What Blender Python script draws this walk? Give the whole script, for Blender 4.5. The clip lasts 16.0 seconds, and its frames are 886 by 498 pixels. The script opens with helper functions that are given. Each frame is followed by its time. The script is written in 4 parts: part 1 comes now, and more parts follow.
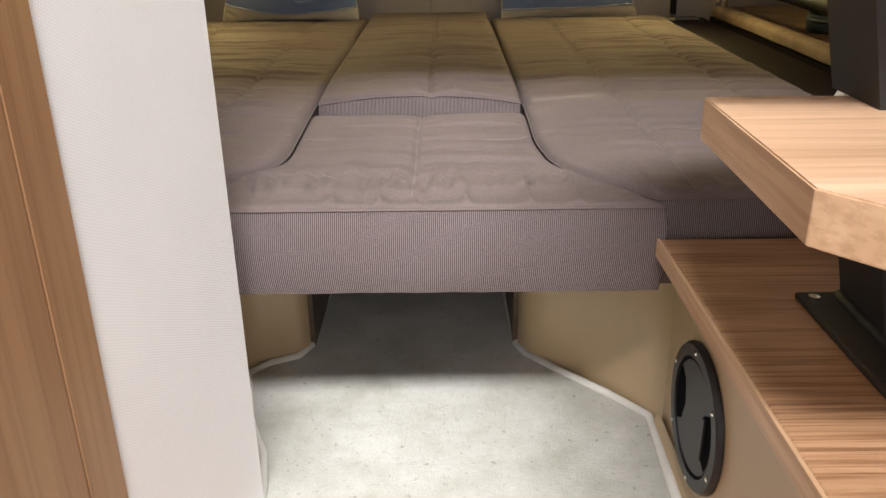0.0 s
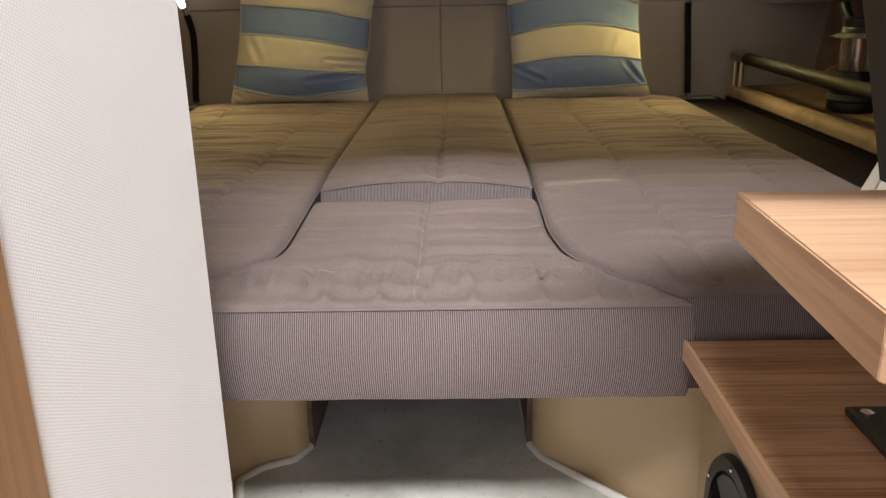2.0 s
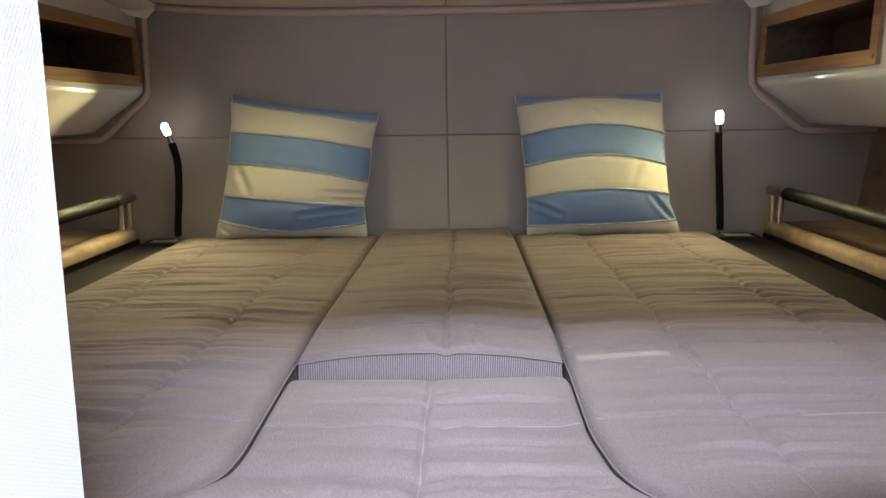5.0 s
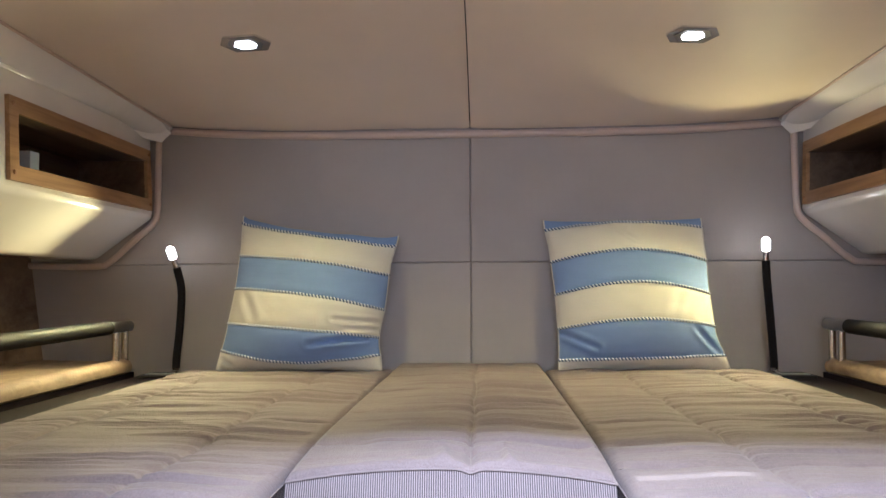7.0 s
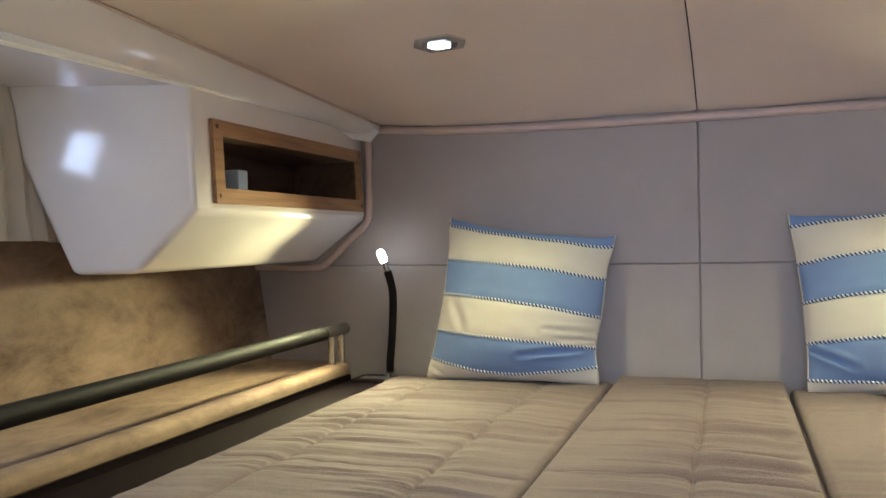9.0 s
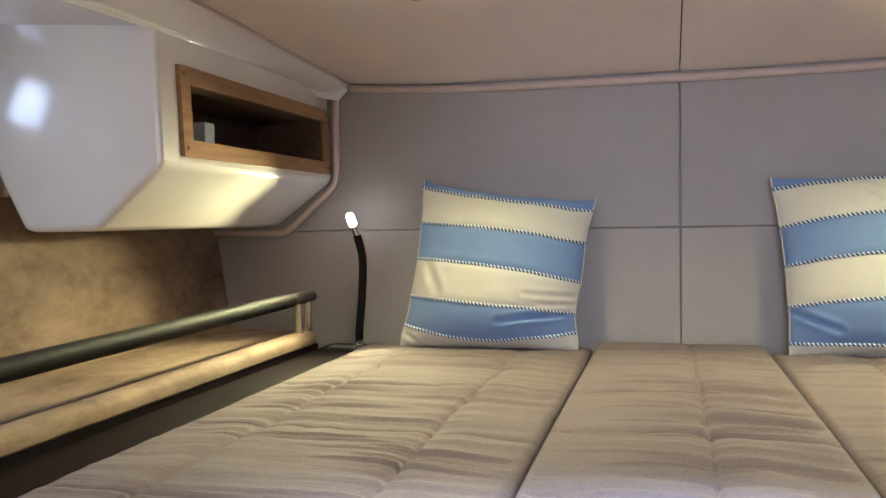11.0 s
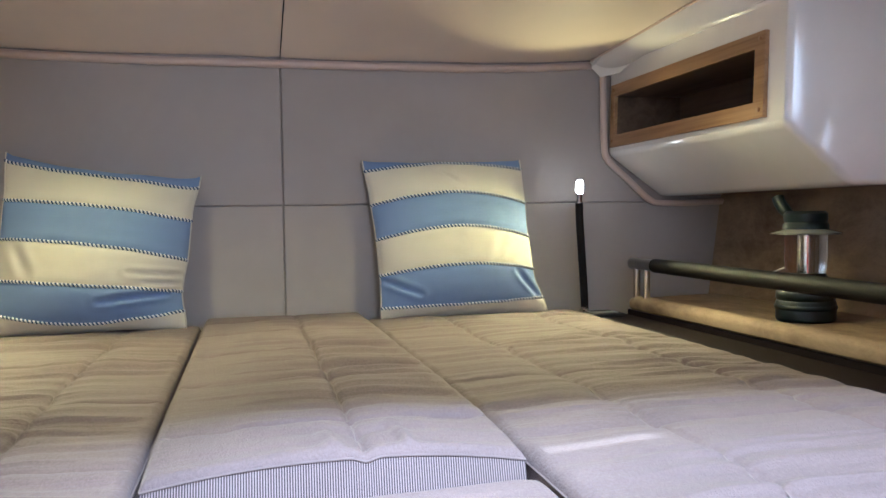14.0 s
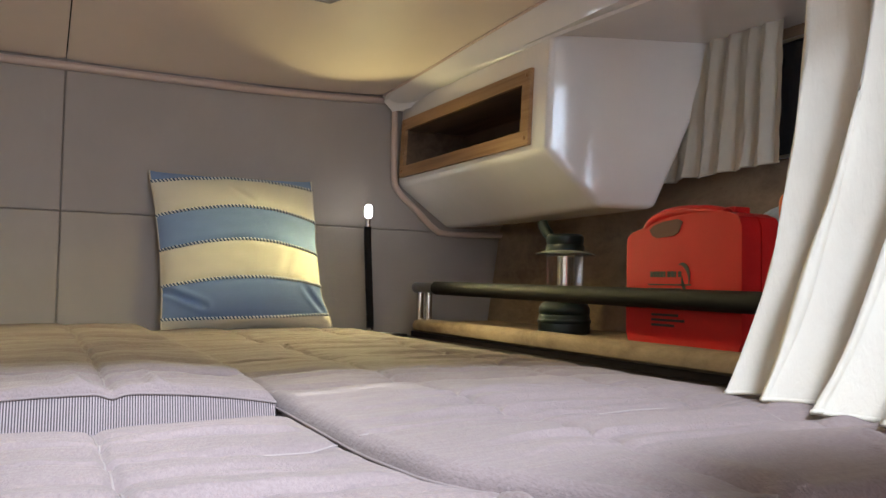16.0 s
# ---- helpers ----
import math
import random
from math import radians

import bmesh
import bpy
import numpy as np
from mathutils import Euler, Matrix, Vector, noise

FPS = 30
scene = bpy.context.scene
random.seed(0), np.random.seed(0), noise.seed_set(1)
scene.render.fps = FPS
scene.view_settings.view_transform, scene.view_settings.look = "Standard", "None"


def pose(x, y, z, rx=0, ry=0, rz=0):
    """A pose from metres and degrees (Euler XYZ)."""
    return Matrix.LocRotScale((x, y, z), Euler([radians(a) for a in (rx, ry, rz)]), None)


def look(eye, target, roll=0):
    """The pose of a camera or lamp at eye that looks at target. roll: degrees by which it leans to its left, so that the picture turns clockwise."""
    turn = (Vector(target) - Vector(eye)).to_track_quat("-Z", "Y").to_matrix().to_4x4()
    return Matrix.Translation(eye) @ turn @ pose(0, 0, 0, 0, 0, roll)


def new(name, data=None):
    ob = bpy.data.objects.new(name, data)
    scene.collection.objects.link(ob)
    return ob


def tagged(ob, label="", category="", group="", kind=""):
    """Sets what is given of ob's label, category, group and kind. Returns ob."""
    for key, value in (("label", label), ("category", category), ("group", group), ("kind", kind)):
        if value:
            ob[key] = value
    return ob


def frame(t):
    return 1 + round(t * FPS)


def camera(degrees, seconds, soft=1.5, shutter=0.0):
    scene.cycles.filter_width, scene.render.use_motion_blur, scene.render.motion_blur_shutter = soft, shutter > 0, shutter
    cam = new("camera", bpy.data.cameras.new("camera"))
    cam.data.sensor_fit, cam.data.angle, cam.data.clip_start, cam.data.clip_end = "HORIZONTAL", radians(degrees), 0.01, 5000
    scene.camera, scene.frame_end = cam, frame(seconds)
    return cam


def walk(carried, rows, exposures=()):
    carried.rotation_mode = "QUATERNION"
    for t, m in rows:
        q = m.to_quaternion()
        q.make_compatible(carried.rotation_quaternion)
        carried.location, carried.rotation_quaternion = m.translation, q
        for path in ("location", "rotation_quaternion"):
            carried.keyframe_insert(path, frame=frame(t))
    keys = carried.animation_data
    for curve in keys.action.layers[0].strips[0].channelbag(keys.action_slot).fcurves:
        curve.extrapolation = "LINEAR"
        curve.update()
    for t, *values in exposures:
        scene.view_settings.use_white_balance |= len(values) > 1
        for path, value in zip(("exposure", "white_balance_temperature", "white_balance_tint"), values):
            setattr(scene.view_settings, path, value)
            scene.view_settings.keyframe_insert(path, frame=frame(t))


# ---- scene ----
cam = camera(57.0, 16.0)
PATH = [
    (0, (0.043, 0.01, 0.822), (0.036, 1.851, 0.041), -0.7),
    (0.5, (0.044, 0.023, 0.812), (0.022, 1.885, 0.082), -1.0),
    (1, (0.041, 0.052, 0.801), (0.011, 1.931, 0.118), -1.2),
    (1.5, (0.044, 0.076, 0.806), (0.008, 1.968, 0.161), -1.2),
    (2, (0.056, 0.111, 0.819), (0.015, 2.015, 0.208), -1.2),
    (2.5, (0.059, 0.13, 0.847), (0.015, 2.043, 0.264), -0.8),
    (3, (0.056, 0.164, 0.866), (0.004, 2.084, 0.307), -0.6),
    (5.3, (0.046, 0.485, 0.814), (-0.005, 2.468, 0.554), -0.9),
    (5.5, (0.058, 0.517, 0.789), (-0.003, 2.505, 0.584), -0.7),
    (6, (0.032, 0.564, 0.751), (-0.024, 2.561, 0.658), -0.5),
    (6.5, (0.019, 0.601, 0.719), (-0.038, 2.6, 0.724), -0.3),
    (7, (0.036, 0.637, 0.689), (-0.062, 2.633, 0.778), -0.3),
    (7.5, (0.071, 0.672, 0.745), (-0.122, 2.66, 0.844), -0.4),
    (8, (0.103, 0.727, 0.818), (-0.243, 2.696, 0.878), -0.7),
    (8.5, (0.105, 0.776, 0.823), (-0.421, 2.705, 0.85), -0.9),
    (8.7, (0.097, 0.797, 0.833), (-0.496, 2.707, 0.831), -1.1),
    (9.75, (0.03, 0.845, 0.812), (-0.703, 2.706, 0.777), -1.1),
    (10.8, (-0.043, 0.868, 0.784), (-0.632, 2.778, 0.711), -1.0),
    (11, (-0.043, 0.868, 0.784), (-0.564, 2.798, 0.713), -0.9),
    (11.5, (-0.045, 0.871, 0.785), (-0.358, 2.845, 0.712), -0.8),
    (12, (-0.04, 0.862, 0.786), (-0.171, 2.856, 0.707), -1.0),
    (12.5, (-0.032, 0.846, 0.789), (-0.002, 2.844, 0.698), -1.2),
    (13, (-0.073, 0.828, 0.789), (0.111, 2.817, 0.686), -1.0),
    (13.5, (-0.099, 0.814, 0.747), (0.228, 2.786, 0.665), -1.1),
    (14, (-0.104, 0.795, 0.717), (0.368, 2.737, 0.641), -0.9),
    (14.5, (-0.08, 0.777, 0.698), (0.509, 2.687, 0.617), -0.1),
    (15, (-0.081, 0.765, 0.651), (0.635, 2.632, 0.604), 0.5),
    (15.5, (-0.072, 0.738, 0.605), (0.748, 2.562, 0.615), 0.8),
    (16, (-0.068, 0.706, 0.587), (0.836, 2.488, 0.672), 1.1),
]
EXPOSURES = [(0.0, -0.06, 6550, 10), (3.0, 0.06, 6500, 10), (5.5, 0.78, 5100, 10), (7.0, 1.26, 5050, 13), (8.5, 1.42, 4820, 12), (11.0, 1.57, 4850, 11), (12.5, 1.51, 4720, 11), (14.5, 1.22, 4980, 9), (16.0, 1.00, 5400, 8)]
walk(cam, [(t, look(eye, target, roll)) for t, eye, target, roll in PATH], EXPOSURES)

# ---- world and light ----
world = bpy.data.worlds.new("sky")
scene.world = world
world.use_nodes = True
wn = world.node_tree
sky = wn.nodes.new("ShaderNodeTexSky")
sky.sky_type, sky.sun_disc = "NISHITA", False
sky.sun_elevation, sky.sun_rotation = radians(27), radians(90)
wn.links.new(sky.outputs[0], wn.nodes["Background"].inputs[0])
wn.nodes["Background"].inputs[1].default_value = 0.1

sun = new("sun", bpy.data.lights.new("sun", "SUN"))
sun.data.energy, sun.data.angle, sun.data.color = 5.0, radians(0.5), (1.0, 0.95, 0.88)
sun.matrix_world = look((2.28, 1.66, 1.44), (0.28, 1.66, 0.44))


def area_lamp(name, at, target, w, h, watts, colour):
    l = new(name, bpy.data.lights.new(name, "AREA"))
    l.data.shape, l.data.size, l.data.size_y = "RECTANGLE", w, h
    l.data.energy, l.data.color = watts, colour
    l.matrix_world = look(at, target)
    return l


def spot_lamp(name, at, target, watts, colour, degrees, blend, radius=0.01):
    l = new(name, bpy.data.lights.new(name, "SPOT"))
    l.data.energy, l.data.color, l.data.shadow_soft_size = watts, colour, radius
    l.data.spot_size, l.data.spot_blend = radians(degrees), blend
    l.matrix_world = look(at, target)
    return l


DAY, WARM = (0.97, 0.97, 1.0), (1.0, 0.785, 0.30)
# added lamp standing in for open sky above the unseen hatch over the cabin steps
area_lamp("hatch_sky_fill", (0.45, -3.55, 6.3), (0.1, 0.5, 1.8), 3.6, 1.0, 1380, DAY)
# added lamp inboard of the opaque port pane, fills the bed's left side
area_lamp("port_window_fill", (-1.36, 1.42, 1.0), (-0.35, 1.50, 0.45), 0.5, 0.2, 1.25, DAY)
# added fill in the unseen aft opening, lifts ceiling, locker ends and headboard
area_lamp("aft_daylight_fill", (0.2, -1.17, 1.1), (0.1, 2.0, 0.9), 0.8, 1.3, 14.0, DAY)
for side in (-1, 1):
    spot_lamp("downlight_beam", (0.525 * side, 2.53, 1.245), (0.51 * side, 2.36, 0.4), 14.5, WARM, 136, 0.9, 0.04)
spot_lamp("reading_beam", (-0.893, 2.950, 0.80), (-0.86, 2.20, 0.42), 15.0, WARM, 134, 1.0)
spot_lamp("reading_beam", (0.836, 2.955, 0.81), (0.42, 2.20, 0.40), 9.5, WARM, 130, 0.8)
spot_lamp("reading_beam", (0.838, 2.960, 0.832), (0.72, 2.66, 1.25), 1.9, WARM, 84, 0.5)


# ---- materials ----
def node(nt, kind, **values):
    n = nt.nodes.new(kind)
    for key, v in values.items():
        if key in n.inputs:
            n.inputs[key].default_value = v
    return n


def base_material(name, rough, metal=0.0, coat=0.0):
    m = bpy.data.materials.new(name)
    m.use_nodes = True
    nt = m.node_tree
    b = nt.nodes["Principled BSDF"]
    b.inputs["Roughness"].default_value = rough
    b.inputs["Metallic"].default_value = metal
    b.inputs["Coat Weight"].default_value = coat
    b.inputs["Coat Roughness"].default_value = 0.08
    return m, nt, b


def ramp(nt, fac, stops):
    r = nt.nodes.new("ShaderNodeValToRGB")
    r.color_ramp.elements[0].position, r.color_ramp.elements[0].color = stops[0][0], (*stops[0][1], 1)
    r.color_ramp.elements[1].position, r.color_ramp.elements[1].color = stops[-1][0], (*stops[-1][1], 1)
    for p, c in stops[1:-1]:
        e = r.color_ramp.elements.new(p)
        e.color = (*c, 1)
    nt.links.new(fac, r.inputs[0])
    return r.outputs[0]


def coords(nt, scale=(1, 1, 1), rot=(0, 0, 0), out="Object"):
    c, mp = nt.nodes.new("ShaderNodeTexCoord"), nt.nodes.new("ShaderNodeMapping")
    mp.inputs["Scale"].default_value = scale
    mp.inputs["Rotation"].default_value = [radians(a) for a in rot]
    nt.links.new(c.outputs[out], mp.inputs[0])
    return mp.outputs[0]


def noise_tex(nt, vec, scale, detail=4, rough=0.6, distort=0.0):
    n = nt.nodes.new("ShaderNodeTexNoise")
    n.inputs["Scale"].default_value, n.inputs["Detail"].default_value = scale, detail
    n.inputs["Roughness"].default_value, n.inputs["Distortion"].default_value = rough, distort
    nt.links.new(vec, n.inputs["Vector"])
    return n.outputs["Fac"]


def bump(nt, b, height, strength, distance, prior=None):
    n = nt.nodes.new("ShaderNodeBump")
    n.inputs["Strength"].default_value, n.inputs["Distance"].default_value = strength, distance
    nt.links.new(height, n.inputs["Height"])
    if prior:
        nt.links.new(prior, n.inputs["Normal"])
    nt.links.new(n.outputs[0], b.inputs["Normal"])
    return n.outputs[0]


def mixed(nt, fac, a, c, kind="MIX"):
    n = nt.nodes.new("ShaderNodeMix")
    n.data_type, n.blend_type = "RGBA", kind
    for s, v in ((0, fac), (6, a), (7, c)):
        if hasattr(v, "is_linked"):
            nt.links.new(v, n.inputs[s])
        else:
            n.inputs[s].default_value = v if s == 0 else (*v, 1)
    return n.outputs[2]


def plain(name, colour, rough, metal=0.0, coat=0.0, vary=0.12, scale=14, grain=0.0, grain_scale=400):
    """A plain surface with faint stains and a fine grain."""
    m, nt, b = base_material(name, rough, metal, coat)
    v = coords(nt)
    big = noise_tex(nt, v, scale, 5)
    lo = tuple(c * (1 - vary) for c in colour)
    hi = tuple(min(1, c * (1 + vary * 0.6)) for c in colour)
    nt.links.new(ramp(nt, big, [(0.3, lo), (0.7, hi)]), b.inputs["Base Color"])
    if grain:
        bump(nt, b, noise_tex(nt, v, grain_scale, 3), grain, 0.002)
    return m


def woven(name, colour, rough, period, rot=0.0, depth=0.35, vary=0.1, dark=0.86, axis="XZ", sheen=0.0):
    """A woven or embossed cloth: two crossed fine ribs, soft stains."""
    m, nt, b = base_material(name, rough)
    b.inputs["Sheen Weight"].default_value = sheen
    v = coords(nt, (1, 1, 1), {"XZ": (0, rot, 0), "YZ": (rot, 0, 0), "XY": (0, 0, rot)}[axis])
    waves = []
    for d in (axis[0], axis[1]):
        w = nt.nodes.new("ShaderNodeTexWave")
        w.bands_direction = d
        w.inputs["Scale"].default_value = 0.314 / period
        w.inputs["Distortion"].default_value = 0.15
        nt.links.new(v, w.inputs["Vector"])
        waves.append(w.outputs["Fac"])
    mul = nt.nodes.new("ShaderNodeMath")
    mul.operation = "MULTIPLY"
    nt.links.new(waves[0], mul.inputs[0]), nt.links.new(waves[1], mul.inputs[1])
    stain = noise_tex(nt, coords(nt), 5, 6)
    tone = ramp(nt, stain, [(0.3, tuple(c * (1 - vary) for c in colour)), (0.72, colour)])
    rib = ramp(nt, mul.outputs[0], [(0.0, (dark,) * 3), (0.6, (1, 1, 1))])
    nt.links.new(mixed(nt, 1.0, tone, rib, "MULTIPLY"), b.inputs["Base Color"])
    bump(nt, b, mul.outputs[0], depth, 0.0015)
    return m


def timber(name, light, mid, dark, along, ring, fine, rough=0.45, coat=0.0, pore_depth=0.42):
    """Wood with its grain along one axis: broad figure and thin dark pores."""
    m, nt, b = base_material(name, rough, 0, coat)
    s1 = [9.0] * 3
    s1["XYZ".index(along)] = 0.9
    v = coords(nt, s1)
    figure = noise_tex(nt, v, ring, 3, 0.5, 1.3)
    s2 = [95.0] * 3
    s2["XYZ".index(along)] = 1.4
    pores = noise_tex(nt, coords(nt, s2), fine, 4, 0.65)
    tone = ramp(nt, figure, [(0.3, dark), (0.46, mid), (0.6, light), (0.72, mid)])
    pore = ramp(nt, pores, [(0.38, (0.56, 0.47, 0.40)), (0.53, (1, 1, 1))])
    nt.links.new(mixed(nt, pore_depth, tone, pore, "MULTIPLY"), b.inputs["Base Color"])
    bump(nt, b, pores, 0.12, 0.001)
    return m


def quilt_cloth():
    m, nt, b = base_material("quilted_taupe_cloth", 0.88)
    b.inputs["Sheen Weight"].default_value = 0.05
    v = coords(nt)
    tone = ramp(nt, noise_tex(nt, v, 3.5, 6), [(0.3, (0.128, 0.097, 0.089)), (0.7, (0.170, 0.129, 0.117))])
    fleck = ramp(nt, noise_tex(nt, coords(nt, (1, 0.45, 1)), 420, 2), [(0.35, (0.78, 0.76, 0.76)), (0.65, (1, 1, 1))])
    nt.links.new(mixed(nt, 0.9, tone, fleck, "MULTIPLY"), b.inputs["Base Color"])
    first = bump(nt, b, noise_tex(nt, coords(nt, (1, 0.5, 1)), 380, 3), 0.7, 0.0018)
    first = bump(nt, b, noise_tex(nt, coords(nt, (1, 0.6, 1)), 150, 4, 0.6, 0.4), 0.22, 0.003, first)
    creases = noise_tex(nt, coords(nt, (2.2, 17, 1), (0, 0, 4)), 2.4, 5, 0.55, 0.6)
    first = bump(nt, b, creases, 0.10, 0.010, first)
    folds = noise_tex(nt, coords(nt, (1.3, 16, 1), (0, 0, -3)), 2.0, 3, 0.45, 0.8)
    lines = nt.nodes.new("ShaderNodeMath")
    lines.operation = "PINGPONG"
    lines.inputs[1].default_value = 0.11
    nt.links.new(folds, lines.inputs[0])
    bump(nt, b, lines.outputs[0], 0.16, 0.03, first)
    return m


def corduroy():
    m, nt, b = base_material("striped_cord_cloth", 0.85)
    w = nt.nodes.new("ShaderNodeTexWave")
    w.bands_direction = "X"
    w.inputs["Scale"].default_value = 0.314 / 0.0028
    w.inputs["Distortion"].default_value = 0.0
    nt.links.new(coords(nt, out="UV"), w.inputs["Vector"])
    stain = ramp(nt, noise_tex(nt, coords(nt), 6, 5), [(0.3, (0.9, 0.88, 0.86)), (0.7, (1, 1, 1))])
    tone = ramp(nt, w.outputs["Fac"], [(0.32, (0.028, 0.020, 0.020)), (0.64, (0.245, 0.198, 0.192))])
    nt.links.new(mixed(nt, 1.0, tone, stain, "MULTIPLY"), b.inputs["Base Color"])
    bump(nt, b, w.outputs["Fac"], 0.3, 0.0015)
    return m


def suede():
    m, nt, b = base_material("mottled_brown_suede", 0.82)
    v = coords(nt, (1, 0.55, 1))
    blot = noise_tex(nt, v, 7.0, 8, 0.72, 0.25)
    tone = ramp(nt, blot, [(0.30, (0.085, 0.052, 0.03)), (0.45, (0.19, 0.128, 0.078)), (0.6, (0.28, 0.20, 0.125)), (0.72, (0.20, 0.14, 0.09))])
    nt.links.new(tone, b.inputs["Base Color"])
    bump(nt, b, noise_tex(nt, v, 90, 4), 0.25, 0.002)
    return m


def carpet_pile():
    m, nt, b = base_material("cream_carpet", 0.95)
    b.inputs["Sheen Weight"].default_value = 0.2
    v = coords(nt)
    tone = ramp(nt, noise_tex(nt, v, 6, 6, 0.7), [(0.3, (0.36, 0.345, 0.28)), (0.62, (0.545, 0.535, 0.48))])
    dots = ramp(nt, noise_tex(nt, v, 75, 3, 0.6), [(0.28, (0.5, 0.46, 0.4)), (0.38, (1, 1, 1))])
    nt.links.new(mixed(nt, 0.8, tone, dots, "MULTIPLY"), b.inputs["Base Color"])
    first = bump(nt, b, noise_tex(nt, v, 300, 3), 0.6, 0.003)
    bump(nt, b, noise_tex(nt, v, 40, 3), 0.35, 0.006, first)
    return m


def glass_like(name, colour, rough, ior=1.45):
    m, nt, b = base_material(name, rough)
    b.inputs["Base Color"].default_value = (*colour, 1)
    b.inputs["Transmission Weight"].default_value = 1.0
    b.inputs["IOR"].default_value = ior
    return m


def glowing(name, colour, strength):
    m, nt, b = base_material(name, 0.4)
    b.inputs["Base Color"].default_value = (0.8, 0.8, 0.8, 1)
    b.inputs["Emission Color"].default_value = (*colour, 1)
    b.inputs["Emission Strength"].default_value = strength
    return m


def curtain_cloth():
    m, nt, b = base_material("cream_crinkled_curtain_cloth", 0.9)
    v = coords(nt)
    nt.links.new(ramp(nt, noise_tex(nt, v, 5, 5), [(0.3, (0.64, 0.585, 0.475)), (0.7, (0.74, 0.69, 0.58))]), b.inputs["Base Color"])
    b.inputs["Transmission Weight"].default_value = 0.0
    bump(nt, b, noise_tex(nt, coords(nt, (1, 1, 0.25)), 160, 4, 0.6, 0.5), 0.5, 0.003)
    tr = nt.nodes.new("ShaderNodeBsdfTranslucent")
    tr.inputs[0].default_value = (0.75, 0.70, 0.60, 1)
    mix = nt.nodes.new("ShaderNodeMixShader")
    mix.inputs[0].default_value = 0.32
    nt.links.new(b.outputs[0], mix.inputs[1]), nt.links.new(tr.outputs[0], mix.inputs[2])
    nt.links.new(mix.outputs[0], nt.nodes["Material Output"].inputs[0])
    return m


CLOTH, CORD = quilt_cloth(), corduroy()
THREAD = plain("pale_taupe_thread", (0.185, 0.150, 0.134), 0.85)
CORD_SEAM = plain("taupe_seam_cord", (0.135, 0.105, 0.095), 0.85)
SUEDE, CARPET = suede(), carpet_pile()
CARPET_EDGE = plain("cream_carpet_binding", (0.72, 0.69, 0.62), 0.9, grain=0.6, grain_scale=350)
GEL_WHITE = plain("white_gelcoat", (0.80, 0.765, 0.72), 0.16, coat=0.6, vary=0.05, scale=4)
GEL_BEIGE = plain("beige_gelcoat", (0.50, 0.37, 0.215), 0.32, coat=0.2, vary=0.10, scale=5)
HEADLINER = woven("beige_headliner_vinyl", (0.79, 0.67, 0.555), 0.5, 0.0022, 0, 0.1, 0.06, 0.96, "XY")
HEADBOARD = woven("grey_taupe_wall_cloth", (0.40, 0.350, 0.310), 0.8, 0.0026, 0, 0.2, 0.1, 0.9)
TRIM_PINK = plain("pinkish_beige_vinyl_trim", (0.55, 0.42, 0.34), 0.4, vary=0.06)
PANEL_WEAVE = woven("white_twill_wall_cloth", (0.85, 0.845, 0.83), 0.6, 0.0030, 28, 0.22, 0.05, 0.88, "YZ")
OAK = timber("pale_oak", (0.64, 0.43, 0.285), (0.585, 0.38, 0.24), (0.50, 0.315, 0.19), "X", 1.2, 1.0)
OAK_EDGE = timber("pale_oak_edging", (0.60, 0.41, 0.26), (0.54, 0.355, 0.215), (0.45, 0.28, 0.16), "Y", 2.0, 1.0)
OAK_SIDE = timber("oak_door_veneer", (0.36, 0.205, 0.10), (0.31, 0.165, 0.078), (0.22, 0.11, 0.048), "Z", 1.0, 1.0)
OAK_FRAME = timber("oak_locker_frame", (0.40, 0.24, 0.11), (0.33, 0.19, 0.085), (0.24, 0.13, 0.055), "Y", 1.6, 1.0)
TEAK = timber("teak_laminate", (0.42, 0.245, 0.138), (0.36, 0.203, 0.110), (0.285, 0.152, 0.080), "X", 3.6, 2.4, 0.38, 0.0, 0.95)
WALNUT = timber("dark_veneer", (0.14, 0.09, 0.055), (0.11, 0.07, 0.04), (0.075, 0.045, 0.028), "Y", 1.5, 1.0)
DARK_VINYL = plain("dark_brown_vinyl", (0.0115, 0.0075, 0.009), 0.55, vary=0.2, grain=0.3)
DARK_VINYL.node_tree.nodes["Principled BSDF"].inputs["Specular IOR Level"].default_value = 0.06
BLACK_STEEL = plain("black_powder_coated_steel", (0.014, 0.012, 0.011), 0.6, vary=0.25, grain=0.2)
BLACK_PLASTIC = plain("black_plastic", (0.022, 0.022, 0.023), 0.38, vary=0.2, grain=0.25)
BLACK_FOAM = plain("black_foam_sleeve", (0.0075, 0.0062, 0.0062), 0.6, vary=0.2, grain=0.4)
BLACK_FOAM.node_tree.nodes["Principled BSDF"].inputs["Specular IOR Level"].default_value = 0.16
STEEL_DARK = plain("brushed_grey_metal", (0.30, 0.28, 0.26), 0.35, metal=1.0)
CHROME = plain("polished_steel", (0.72, 0.70, 0.66), 0.14, metal=1.0, vary=0.04)
BLUE = woven("sky_blue_cotton", (0.205, 0.285, 0.47), 0.9, 0.0016, 0, 0.3, 0.1, 0.88)
CREAM = woven("cream_cotton", (0.66, 0.60, 0.46), 0.9, 0.0016, 0, 0.3, 0.08, 0.92)
ROPE_WHITE = plain("white_cord_strand", (0.70, 0.69, 0.64), 0.9, grain=0.4)
ROPE_BLUE = plain("dark_blue_cord_strand", (0.045, 0.075, 0.14), 0.9, grain=0.4)
CURTAIN = curtain_cloth()
RED = plain("red_plastic", (0.47, 0.008, 0.007), 0.45, vary=0.08, grain=0.25, grain_scale=600)
RED.node_tree.nodes["Principled BSDF"].inputs["Specular IOR Level"].default_value = 0.25
